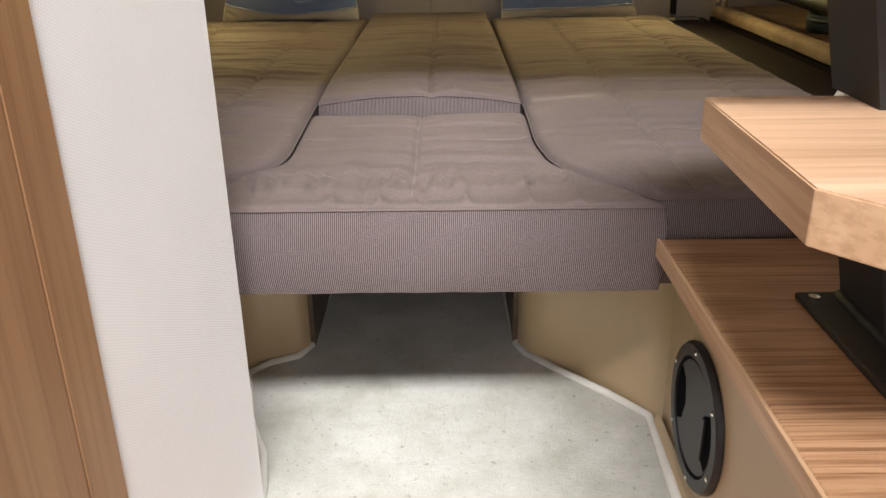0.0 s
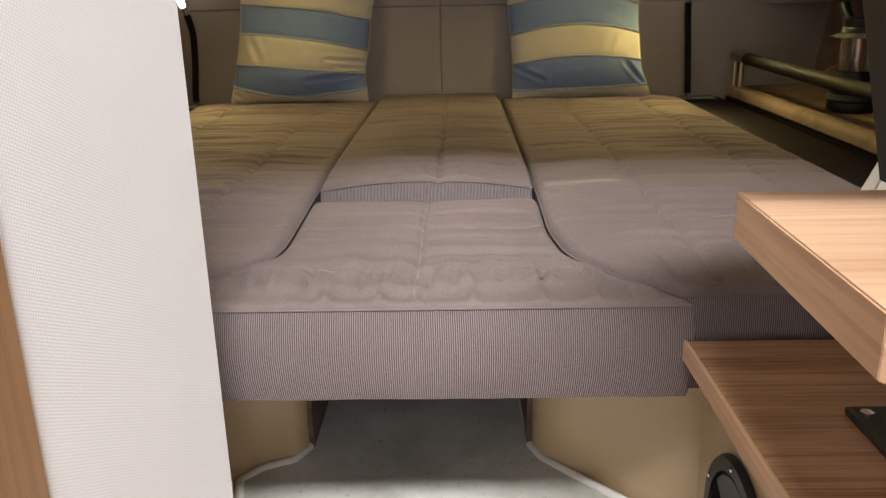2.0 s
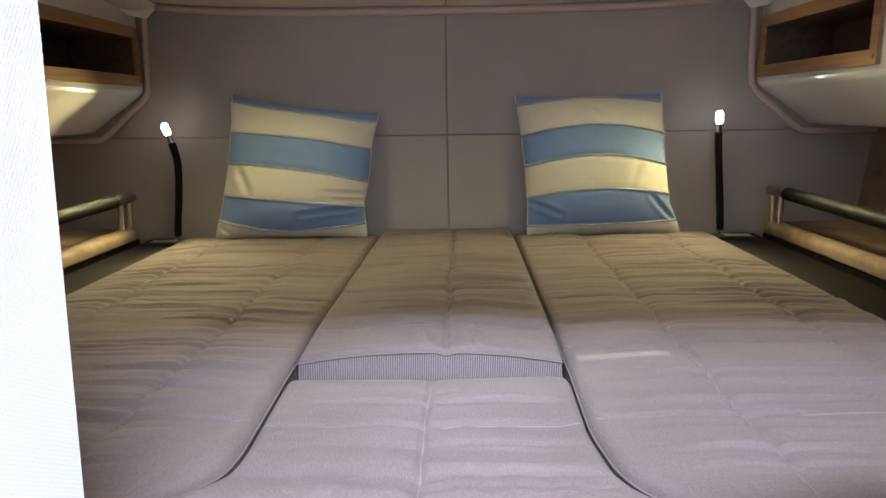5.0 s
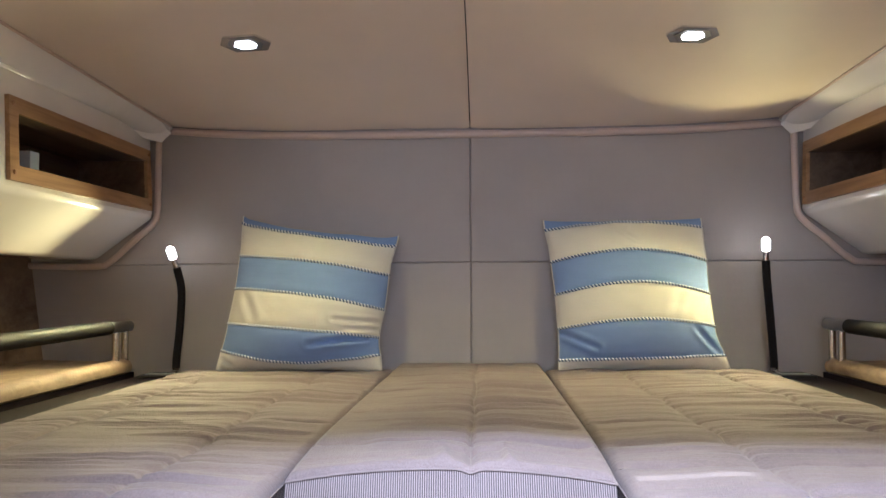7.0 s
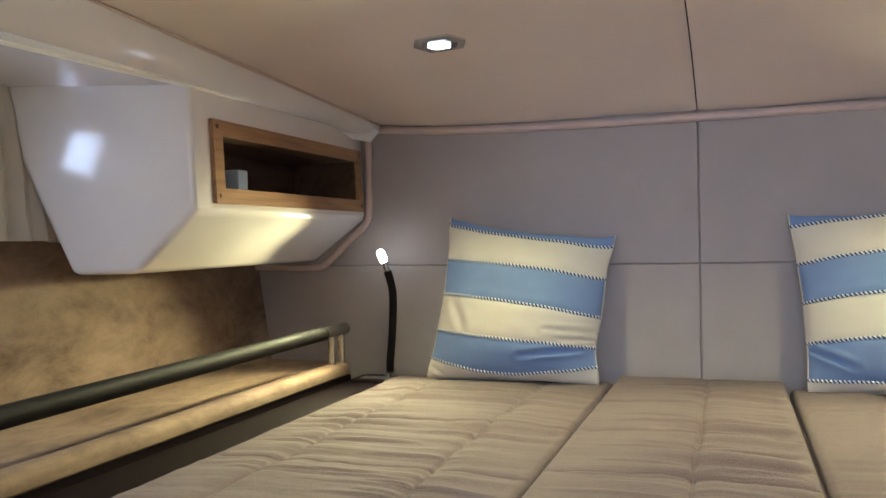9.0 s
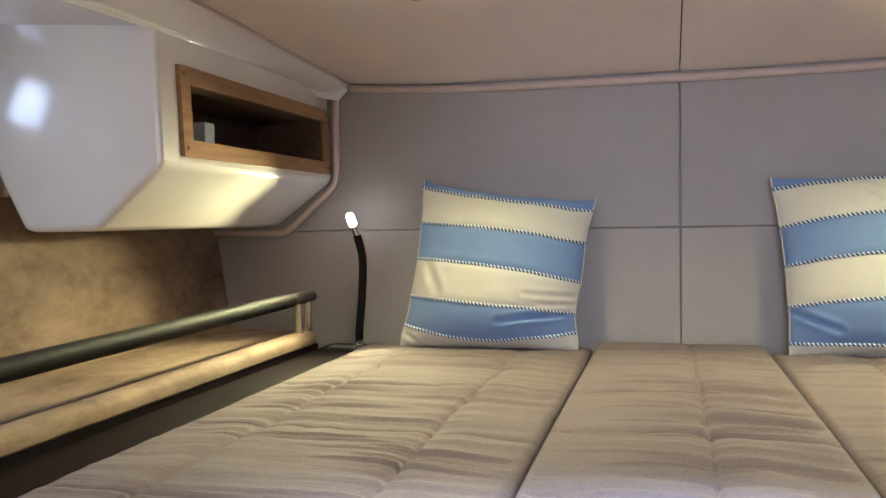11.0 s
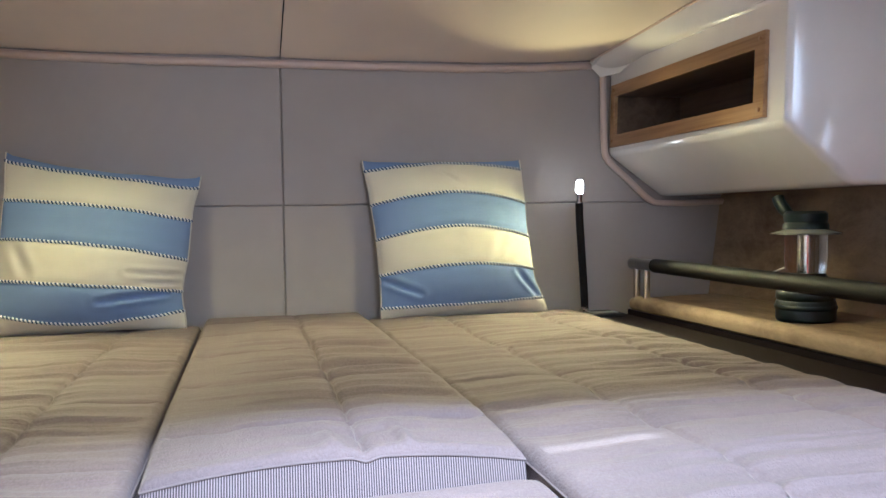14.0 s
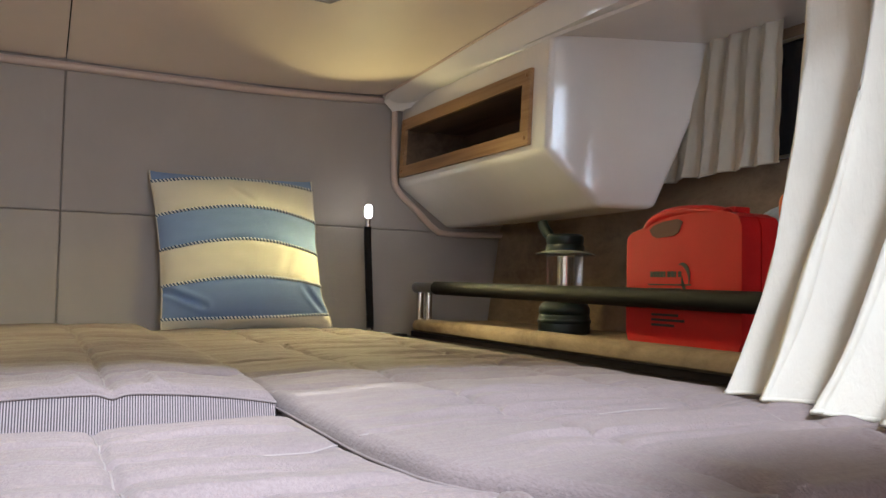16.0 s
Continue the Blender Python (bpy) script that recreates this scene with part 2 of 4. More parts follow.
INK = plain("black_print", (0.02, 0.015, 0.015), 0.6)
ORANGE = plain("orange_plastic", (0.75, 0.16, 0.02), 0.4)
GREEN = plain("dark_green_plastic", (0.004, 0.0125, 0.0125), 0.35, vary=0.2)
BRIM = plain("milky_clear_plastic", (0.30, 0.295, 0.28), 0.2)
CLEAR = glass_like("clear_plastic", (0.95, 0.95, 0.93), 0.05)
DARK_PANE = plain("dark_tinted_acrylic", (0.02, 0.02, 0.022), 0.06, coat=0.5)
LID_GREY = plain("dark_grey_plastic", (0.040, 0.040, 0.042), 0.42, vary=0.15, grain=0.2)
# near-black that paints the shade inside the hatch lid's finger grips
GRIP_SHADE = plain("painted_grip_shade", (0.004, 0.004, 0.0045), 0.8)
GRIP_SHADE.node_tree.nodes["Principled BSDF"].inputs["Specular IOR Level"].default_value = 0.03
LED = glowing("warm_led", (1.0, 0.90, 0.72), 9)
LED_DOWN = glowing("downlight_led", (1.0, 0.93, 0.80), 9)
GREY_LABEL = plain("silver_label", (0.45, 0.44, 0.42), 0.3, metal=0.7)
FROST = plain("pale_blue_bag", (0.5, 0.58, 0.66), 0.3)


# ---- building helpers ----
def base_empty(name, at, label, category, group=""):
    e = new(name)
    e.location = at
    e.empty_display_size = 0.05
    return tagged(e, label, category, group)


def place(ob):
    p = Vector((0, 0, 0))
    while ob:
        p += ob.location
        ob = ob.parent
    return p


def part(name, bm, material, parent=None, label="", smooth=False, bevel=0.0):
    """Links a bmesh, given in the place's coordinates, as one mesh object."""
    if bevel:
        bmesh.ops.bevel(bm, geom=[e for e in bm.edges if e.is_manifold and e.calc_face_angle(0) > 0.5],
                        offset=bevel, segments=2, affect="EDGES", profile=0.6)
    bmesh.ops.recalc_face_normals(bm, faces=bm.faces)
    if parent:
        bmesh.ops.translate(bm, verts=bm.verts, vec=-place(parent))
    me = bpy.data.meshes.new(name)
    for f in bm.faces:
        f.smooth = bool(smooth)
    bm.to_mesh(me)
    bm.free()
    me.materials.append(material)
    if smooth == "angle":
        me.set_sharp_from_angle(angle=radians(40))
    ob = new(name, me)
    if parent:
        ob.parent = parent
    if label:
        ob["label"] = label
    return ob


def structure(name, bm, material, label="", **kw):
    return tagged(part(name, bm, material, None, label, **kw), kind="structure")


def box(x0, x1, y0, y1, z0, z1, bm=None):
    bm = bm or bmesh.new()
    m = Matrix.LocRotScale(((x0 + x1) / 2, (y0 + y1) / 2, (z0 + z1) / 2), None, (abs(x1 - x0), abs(y1 - y0), abs(z1 - z0)))
    bmesh.ops.create_cube(bm, size=1, matrix=m)
    return bm


def prism(outline, a0, a1, axis="z", bm=None):
    """A closed outline swept along an axis. The outline lies in the two other axes, in their order."""
    bm = bm or bmesh.new()
    k = "xyz".index(axis)

    def at(p, a):
        q = list(p)
        q.insert(k, a)
        return q
    low = [bm.verts.new(at(p, a0)) for p in outline]
    top = [bm.verts.new(at(p, a1)) for p in outline]
    n = len(outline)
    bm.faces.new(low), bm.faces.new(top)
    for i in range(n):
        bm.faces.new((low[i], low[(i + 1) % n], top[(i + 1) % n], top[i]))
    return bm


def tube(points, radius, sides=14, bm=None, caps=True):
    """A round tube along points; radius may be one number or one for each point."""
    bm = bm or bmesh.new()
    pts = [Vector(p) for p in points]
    rr = radius if hasattr(radius, "__len__") else [radius] * len(pts)
    rings, ref = [], None
    for i, p in enumerate(pts):
        d = (pts[min(i + 1, len(pts) - 1)] - pts[max(i - 1, 0)]).normalized()
        if ref is None:
            ref = d.orthogonal().normalized()
        ref = (ref - d * ref.dot(d)).normalized()
        o = d.cross(ref)
        rings.append([bm.verts.new(p + rr[i] * (ref * math.cos(2 * math.pi * k / sides) + o * math.sin(2 * math.pi * k / sides))) for k in range(sides)])
    for a, c in zip(rings, rings[1:]):
        for k in range(sides):
            bm.faces.new((a[k], a[(k + 1) % sides], c[(k + 1) % sides], c[k]))
    if caps:
        bm.faces.new(rings[0]), bm.faces.new(rings[-1])
    return bm


def lathe(cx, cy, profile, sides=28, bm=None):
    """A turned shape about an upright axis, from (radius, height) pairs."""
    return tube([(cx, cy, z) for r, z in profile], [r for r, z in profile], sides, bm)


def smooth_points(points, steps=8):
    """A soft curve through points."""
    pts = [Vector(p) for p in points]
    out = []
    for i in range(len(pts) - 1):
        p0, p1, p2, p3 = pts[max(i - 1, 0)], pts[i], pts[i + 1], pts[min(i + 2, len(pts) - 1)]
        for k in range(steps):
            t = k / steps
            out.append(0.5 * ((2 * p1) + (p2 - p0) * t + (2 * p0 - 5 * p1 + 4 * p2 - p3) * t * t + (3 * p1 - p0 - 3 * p2 + p3) * t ** 3))
    return out + [pts[-1]]


def screw(parent, at, normal, r=0.006, material=None):
    n = Vector(normal).normalized()
    p = Vector(at)
    part("screw", tube([p - n * 0.002, p + n * 0.0015, p + n * 0.003], [r, r, r * 0.5], 10), material or CHROME, parent, smooth="angle")


def sheet(f, nu, nv, bm=None):
    """A grid of points f(u, v), u and v from 0 to 1."""
    bm = bm or bmesh.new()
    g = [[bm.verts.new(f(i / nu, j / nv)) for i in range(nu + 1)] for j in range(nv + 1)]
    for j in range(nv):
        for i in range(nu):
            bm.faces.new((g[j][i], g[j][i + 1], g[j + 1][i + 1], g[j + 1][i]))
    return bm


def lerp_table(table, y):
    if y <= table[0][0]:
        return table[0][1]
    for (a, va), (c, vc) in zip(table, table[1:]):
        if y <= c:
            return va + (vc - va) * (y - a) / (c - a)
    return table[-1][1]


# ---- the shell of the cabin ----
def wall_y(x):
    return 3.035 + 0.085 * min(1.0, abs(x) / 0.95) ** 2


def edge_x(y):
    return 0.92 + 0.085 * max(0.0, 3.11 - y)


def edge_z(y):
    return 1.184 + 0.092 * max(0.0, 3.11 - y)


def ceil_z(x, y):
    back = max(0.0, (y - 2.30) / 0.75)
    mid = 1.305 - 0.164 * back ** 1.7
    w = min(1.0, abs(x) / edge_x(y)) ** 2
    return mid * (1 - w) + edge_z(y) * w


carpet_line = [(-0.236, 0.93), (-0.240, 1.01), (-0.256, 1.10), (-0.30, 1.20), (-0.336, 1.345), (-0.304, 1.383), (-0.25, 1.41), (-0.231, 1.45), (-0.225, 2.0),
               (0.172, 2.0), (0.183, 1.45), (0.20, 1.41), (0.256, 1.347), (0.33, 1.27), (0.392, 1.195), (0.385, 1.05), (0.381, 0.93)]
floor = structure("floor", box(-1.35, 1.45, 0.93, 3.2, -0.06, -0.008), GEL_BEIGE, "beige moulded cabin sole under the carpet")
carpet = tagged(part("carpet", prism(carpet_line, -0.008, 0.0), CARPET), "worn cream cut-pile carpet piece fitted on the cabin sole", "carpet")
edge = [(x, y, 0.001) for x, y in carpet_line]
part("binding", tube(edge, 0.008, 8), CARPET_EDGE, carpet, "frayed cream bound edge", smooth=True)
structure("floor_lower", box(-1.35, 1.45, -1.2, 0.93, -0.40, -0.32), TEAK, "lower wooden cabin floor at the steps")
structure("step_riser", box(-1.35, 1.45, 0.915, 0.93, -0.32, -0.008), GEL_BEIGE)

# headboard wall: four cloth panels with open joints
wall = structure("wall_headboard", sheet(lambda u, v: (-1.5 + 3.0 * u, wall_y(-1.5 + 3.0 * u) + 0.02, 0.2 + 1.2 * v), 40, 2), HEADBOARD, "dark backing behind padded wall panels")


def wall_panel(x0, x1, z0, z1):
    def f(u, v):
        x, z = x0 + (x1 - x0) * u, z0 + (z1 - z0) * v
        d = min(x - x0, x1 - x, z - z0, z1 - z)
        r = 0.004
        back = r - math.sqrt(max(0, r * r - (r - min(d, r)) ** 2))
        wob = 0.0012 * noise.noise(Vector((x * 4, 0, z * 5)))
        return (x, wall_y(x) + back + wob, z)
    us = 46
    bm = bmesh.new()
    inner = [0, 0.001, 0.0025, 0.004]
    xs = [x0 + a for a in inner] + [x0 + (x1 - x0) * k / us for k in range(1, us)] + [x1 - a for a in reversed(inner)]
    zs = [z0 + a for a in inner] + [z0 + (z1 - z0) * k / 14 for k in range(1, 14)] + [z1 - a for a in reversed(inner)]
    g = [[bm.verts.new(f((x - x0) / (x1 - x0), (z - z0) / (z1 - z0))) for x in xs] for z in zs]
    for j in range(len(zs) - 1):
        for i in range(len(xs) - 1):
            bm.faces.new((g[j][i], g[j][i + 1], g[j + 1][i + 1], g[j + 1][i]))
    part("panel", bm, HEADBOARD, wall, "grey-taupe cloth wall panel", smooth=True)


for x0, x1 in ((-1.46, -0.001), (0.001, 1.46)):
    wall_panel(x0, x1, 0.30, 0.7563)
    wall_panel(x0, x1, 0.7577, 1.22)

# ceiling: two padded headliner panels, sagging at the middle joint
bm = bmesh.new()
for x0, x1 in ((-1.06, -0.0015), (0.0015, 1.06)):
    def roof(u, v, x0=x0, x1=x1):
        x, y = x0 + (x1 - x0) * u, 1.08 + (wall_y(x0 + (x1 - x0) * u) - 0.006 - 1.08) * v
        d = min(abs(x), (wall_y(x) - y))
        return (x, y, ceil_z(x, y) + 0.007 * math.exp(-d / 0.007) + 0.003 * noise.noise(Vector((x * 3, y * 3, 1))))
    sheet(roof, 60, 60, bm)
structure("ceiling", bm, HEADLINER, "beige vinyl headliner in two padded panels", smooth=True)
structure("ceiling_deck", sheet(lambda u, v: (-1.1 + 2.2 * u, 1.08 + 2.1 * v, ceil_z(-1.1 + 2.2 * u, 1.08 + 2.1 * v) + 0.03), 4, 12), DARK_VINYL)
structure("trim_headboard", tube([(x, wall_y(x) - 0.006, ceil_z(x, wall_y(x)) - 0.012) for x in [-0.94 + 1.88 * k / 40 for k in range(41)]], 0.011, 12), TRIM_PINK, "pinkish padded vinyl bead under the ceiling", smooth=True)

# unseen cabin part behind: added closing walls and roof, openings sized to shape daylight
bm = bmesh.new()
for x0, x1, z0, z1 in ((-1.4, -0.3, -0.4, 2.0), (0.7, 1.5, -0.4, 2.0), (-0.3, 0.7, -0.4, 0.4), (-0.3, 0.7, 1.8, 2.0)):
    box(x0, x1, -1.25, -1.2, z0, z1, bm)
structure("wall_aft", bm, GEL_WHITE, "unseen white aft wall, added, with an opening for daylight")
# unseen outer walls; the side openings end at y 2.0 to stop stray sun
for s, name in ((-1, "wall_port_aft"), (1, "wall_starboard_aft")):
    bm = bmesh.new()
    for y0, y1, z0, z1 in ((-1.25, 3.3, -0.4, 0.86), (-1.25, 3.3, 1.16, 2.0), (-1.25, 1.2, 0.86, 1.16), (2.0, 3.3, 0.86, 1.16)):
        box(1.5 * s, 1.55 * s, y0, y1, z0, z1, bm)
    structure(name, bm, GEL_WHITE)
structure("fascia_forward", box(-1.4, 1.5, 1.05, 1.08, 1.27, 2.0), GEL_WHITE)
bm = bmesh.new()
for b in ((-1.4, -1.05, -1.25, 0.47, 1.9, 1.95), (0.64, 1.5, -1.25, 0.47, 1.9, 1.95), (-1.4, 1.5, 0.47, 1.08, 1.9, 1.95)):
    box(*b, bm)
structure("ceiling_aft", bm, GEL_WHITE, "unseen white roof added to shape the daylight, open over the steps")
# unseen cover over the ceiling, added to keep outside light out
structure("deck_cover", box(-1.5, 1.6, 1.08, 3.35, 1.36, 1.40), GEL_WHITE)


# ---- bed base, bench and table ----
def arc(x0, y0, x1, y1, n=8, bulge=0.03):
    a, c = Vector((x0, y0)), Vector((x1, y1))
    d = (c - a)
    nrm = Vector((-d.y, d.x)).normalized()
    return [tuple(a + d * k / n + nrm * bulge * math.sin(math.pi * k / n)) for k in range(n + 1)]


right_base = [(0.186, 2.1), (0.186, 1.44)] + arc(0.205, 1.405, 0.405, 1.185, 8, 0.022) + [(0.412, 1.15), (0.412, 1.06), (0.90, 1.06), (0.90, 2.1)]
bed_base = base_empty("bunk", (0, 1.6, 0), "beige moulded bed base with a dark centre passage", "bed base")
part("moulding", prism(right_base, -0.008, 0.298), GEL_BEIGE, bed_base, "beige gelcoat side", smooth="angle")
left_base = [(-0.232, 2.1), (-0.232, 1.44), (-0.25, 1.415), (-0.31, 1.39), (-0.345, 1.345), (-0.36, 1.13), (-0.90, 1.13), (-0.90, 2.1)]
part("moulding", prism(left_base, -0.008, 0.298), GEL_BEIGE, bed_base, "beige gelcoat side", smooth="angle")
for x0, x1 in ((0.176, 0.1855), (-0.2315, -0.222)):
    part("lining", box(x0, x1, 1.455, 2.1, 0.0, 0.297), WALNUT, bed_base, "dark veneer lining")
part("cross_panel", box(-0.222, 0.176, 2.06, 2.1, 0.0, 0.297), WALNUT, bed_base)
part("platform", box(-0.98, 0.98, 2.1, 3.02, 0.2, 0.2985), WALNUT, bed_base)
for s in (-1, 1):
    part("edge_board", box(0.835 * s, 0.99 * s, 1.10, 3.09, 0.30, 0.426), DARK_VINYL, bed_base, "dark brown vinyl edge beside the mattress", bevel=0.004)

side_bench = base_empty("side_bench", (0.7, 0.4, -0.32), "low bench with teak laminate top and beige moulded side", "bench")
part("bench_top", box(0.345, 1.40, -0.9, 1.072, 0.359, 0.383), TEAK, side_bench, "teak laminate top", bevel=0.003)
part("front_lip", box(0.340, 0.3448, -0.9, 1.073, 0.357, 0.384), OAK_EDGE, side_bench, "pale solid wood edging", bevel=0.0015)
part("side_panel", prism([(0.398, -0.9), (0.398, 1.04), (0.408, 1.18), (0.43, 1.19), (0.45, 1.04), (0.45, -0.9)], -0.008, 0.3585), GEL_BEIGE, side_bench, "beige gelcoat side")
part("lower_panel", box(0.40, 0.45, -0.9, 0.914, -0.32, -0.009), GEL_BEIGE, side_bench)
part("cove", prism([(0.345 + 0.053, -0.008), (0.398, 0.03), (0.392, 0.008), (0.375, -0.006)], 0.935, 1.17, "y"), GEL_BEIGE, side_bench, smooth="angle")

hatch = base_empty("inspection_hatch", (0.398, 0.975, 0.05), "round black plastic inspection hatch screwed to the bench side", "hatch")
HC, HR = Vector((0.397, 0.978, 0.150)), 0.108


def disc_x(r0, r1, x_out, thick, sides=48):
    """A ring or disc lying against an upright face."""
    bm = bmesh.new()
    prof = [(r0, 0), (r0, thick), (r1 - 0.004, thick), (r1, thick * 0.4), (r1, 0)]
    rings = [[bm.verts.new((HC.x - x_out - h, HC.y + r * math.cos(2 * math.pi * k / sides), HC.z + r * math.sin(2 * math.pi * k / sides))) for k in range(sides)] for r, h in prof]
    for a, c in zip(rings, rings[1:]):
        for k in range(sides):
            bm.faces.new((a[k], a[(k + 1) % sides], c[(k + 1) % sides], c[k]))
    if r0 < 0.002:
        bm.faces.new(rings[1])
    return bm


part("ring", disc_x(HR * 0.80, HR, 0, 0.010), BLACK_PLASTIC, hatch, smooth="angle")
lid = part("lid", disc_x(0.001, HR * 0.785, 0, 0.008), LID_GREY, hatch, smooth="angle")
for s in (-1, 1):
    span = [radians(-34 + 68 * k / 10) for k in range(11)]
    rows = [(HC.y + s * HR * 0.74 * math.cos(a), HC.z + HR * 0.74 * math.sin(a)) for a in span]
    rows += [(HC.y + s * HR * (0.34 + 0.10 * abs(q)), HC.z + HR * 0.34 * q) for q in (0.9, 0.5, 0.0, -0.5, -0.9)]
    # no hollow here: a flat black plate paints the grip's shade
    part("finger_grip_shade", prism(rows, HC.x - 0.0086, HC.x - 0.007, "x"), GRIP_SHADE, lid, "flat black plate painting the shade in a finger grip")
    if s < 0:
        part("grip_bar", box(HC.x - 0.0125, HC.x - 0.0085, HC.y + s * HR * 0.44, HC.y + s * HR * 0.52, HC.z - HR * 0.30, HC.z + HR * 0.30), BLACK_PLASTIC, lid, bevel=0.001)
for k in range(6):
    a = math.pi * (k / 3 + 0.13)
    screw(hatch, HC + Vector((-0.010, HR * 0.9 * math.cos(a), HR * 0.9 * math.sin(a))), (-1, 0, 0), 0.0042)

table = base_empty("table", (0.5, 0.8, 0.383), "thick pale oak table on a black steel post", "table")
part("tabletop", prism([(0.308, 0.83), (0.300, 0.545), (0.345, 0.49), (1.30, 0.43), (1.35, 0.83)], 0.594, 0.638), OAK, table, bevel=0.002)
def edging(points, z0, z1, thing):
    """Solid wood edge strips along the free sides of a board."""
    for (xa, ya), (xb, yb) in zip(points, points[1:]):
        d = Vector((xb - xa, yb - ya)).normalized()
        n = Vector((d.y, -d.x)) * 0.0016
        if n.x > 0 or (abs(n.x) < 0.0004 and n.y > 0):
            n = -n
        part("edge_strip", prism([(xa + n.x, ya + n.y), (xb + n.x, yb + n.y), (xb - n.x * 0.5, yb - n.y * 0.5), (xa - n.x * 0.5, ya - n.y * 0.5)], z0, z1), OAK_EDGE, thing, "oak edge strip")


edging([(0.308, 0.829), (0.300, 0.545), (0.345, 0.49), (1.29, 0.431)], 0.5955, 0.6365, table)
bm = bmesh.new()
low = [(0.505, 0.765), (0.505, 0.868), (0.60, 0.868), (0.60, 0.765)]
vl = [bm.verts.new((x, y, 0.3915)) for x, y in low]
vm = [bm.verts.new((x - 0.045, y, 0.594)) for x, y in low]
bm.faces.new(vl), bm.faces.new(vm)
for k in range(4):
    bm.faces.new((vl[k], vl[(k + 1) % 4], vm[(k + 1) % 4], vm[k]))
part("post", bm, BLACK_STEEL, table, bevel=0.003)
bm = bmesh.new()
vl = [bm.verts.new((x - 0.053, y, 0.6381)) for x, y in low]
vm = [bm.verts.new((x - 0.105, y + 0.01, 0.88)) for x, y in low]
bm.faces.new(vl), bm.faces.new(vm)
for k in range(4):
    bm.faces.new((vl[k], vl[(k + 1) % 4], vm[(k + 1) % 4], vm[k]))
part("upper_post", bm, BLACK_STEEL, table, bevel=0.003)
part("foot_plate", box(0.458, 0.70, 0.52, 0.884, 0.383, 0.3915), BLACK_STEEL, table, bevel=0.003)
part("weld_bead", tube([(0.502, 0.60 + 0.27 * k / 16, 0.394 + 0.002 * math.sin(k * 2.4)) for k in range(17)], 0.006, 8), BLACK_STEEL, table, smooth=True)
screw(table, (0.474, 0.868, 0.392), (0, 0, 1), 0.007)
counter = tagged(part("raised_shelf", prism([(0.247, 0.752), (0.262, 0.640), (0.62, 0.60), (0.80, 0.60), (0.80, 0.80), (0.30, 0.80)], 0.852, 0.93), OAK, bevel=0.002), "thick pale oak raised shelf over the table", "shelf")

edging([(0.30, 0.799), (0.247, 0.752), (0.262, 0.640), (0.62, 0.60)], 0.8535, 0.9285, counter)

# white cloth bulkhead and oak door beside the steps
structure("wall_bulkhead", prism([(-0.232, 0.985), (-0.2995, 0.701), (-0.335, 0.701), (-0.275, 1.003), (-0.244, 1.0)], -0.32, 1.9), PANEL_WEAVE, "bulkhead covered in ribbed white cloth", bevel=0.006)
structure("wall_bulkhead_return", box(-1.4, -0.285, 0.972, 0.998, -0.32, 1.9), GEL_WHITE)
door = base_empty("door_1", (-0.33, 0.4, -0.32), "closed oak veneer cabin door with a grooved edge", "door")
door["kind"] = "structure"
part("stile", prism([(-0.2945, 0.700), (-0.2995, 0.640), (-0.33, 0.640), (-0.33, 0.700)], -0.32, 1.88), OAK_SIDE, door, bevel=0.002)
part("leaf", prism([(-0.3005, 0.637), (-0.345, 0.05), (-0.375, 0.05), (-0.335, 0.637)], -0.32, 1.88), OAK_SIDE, door, bevel=0.002)
structure("wall_door_side", box(-1.4, -0.36, 0.0, 0.049, -0.32, 1.9), GEL_WHITE)


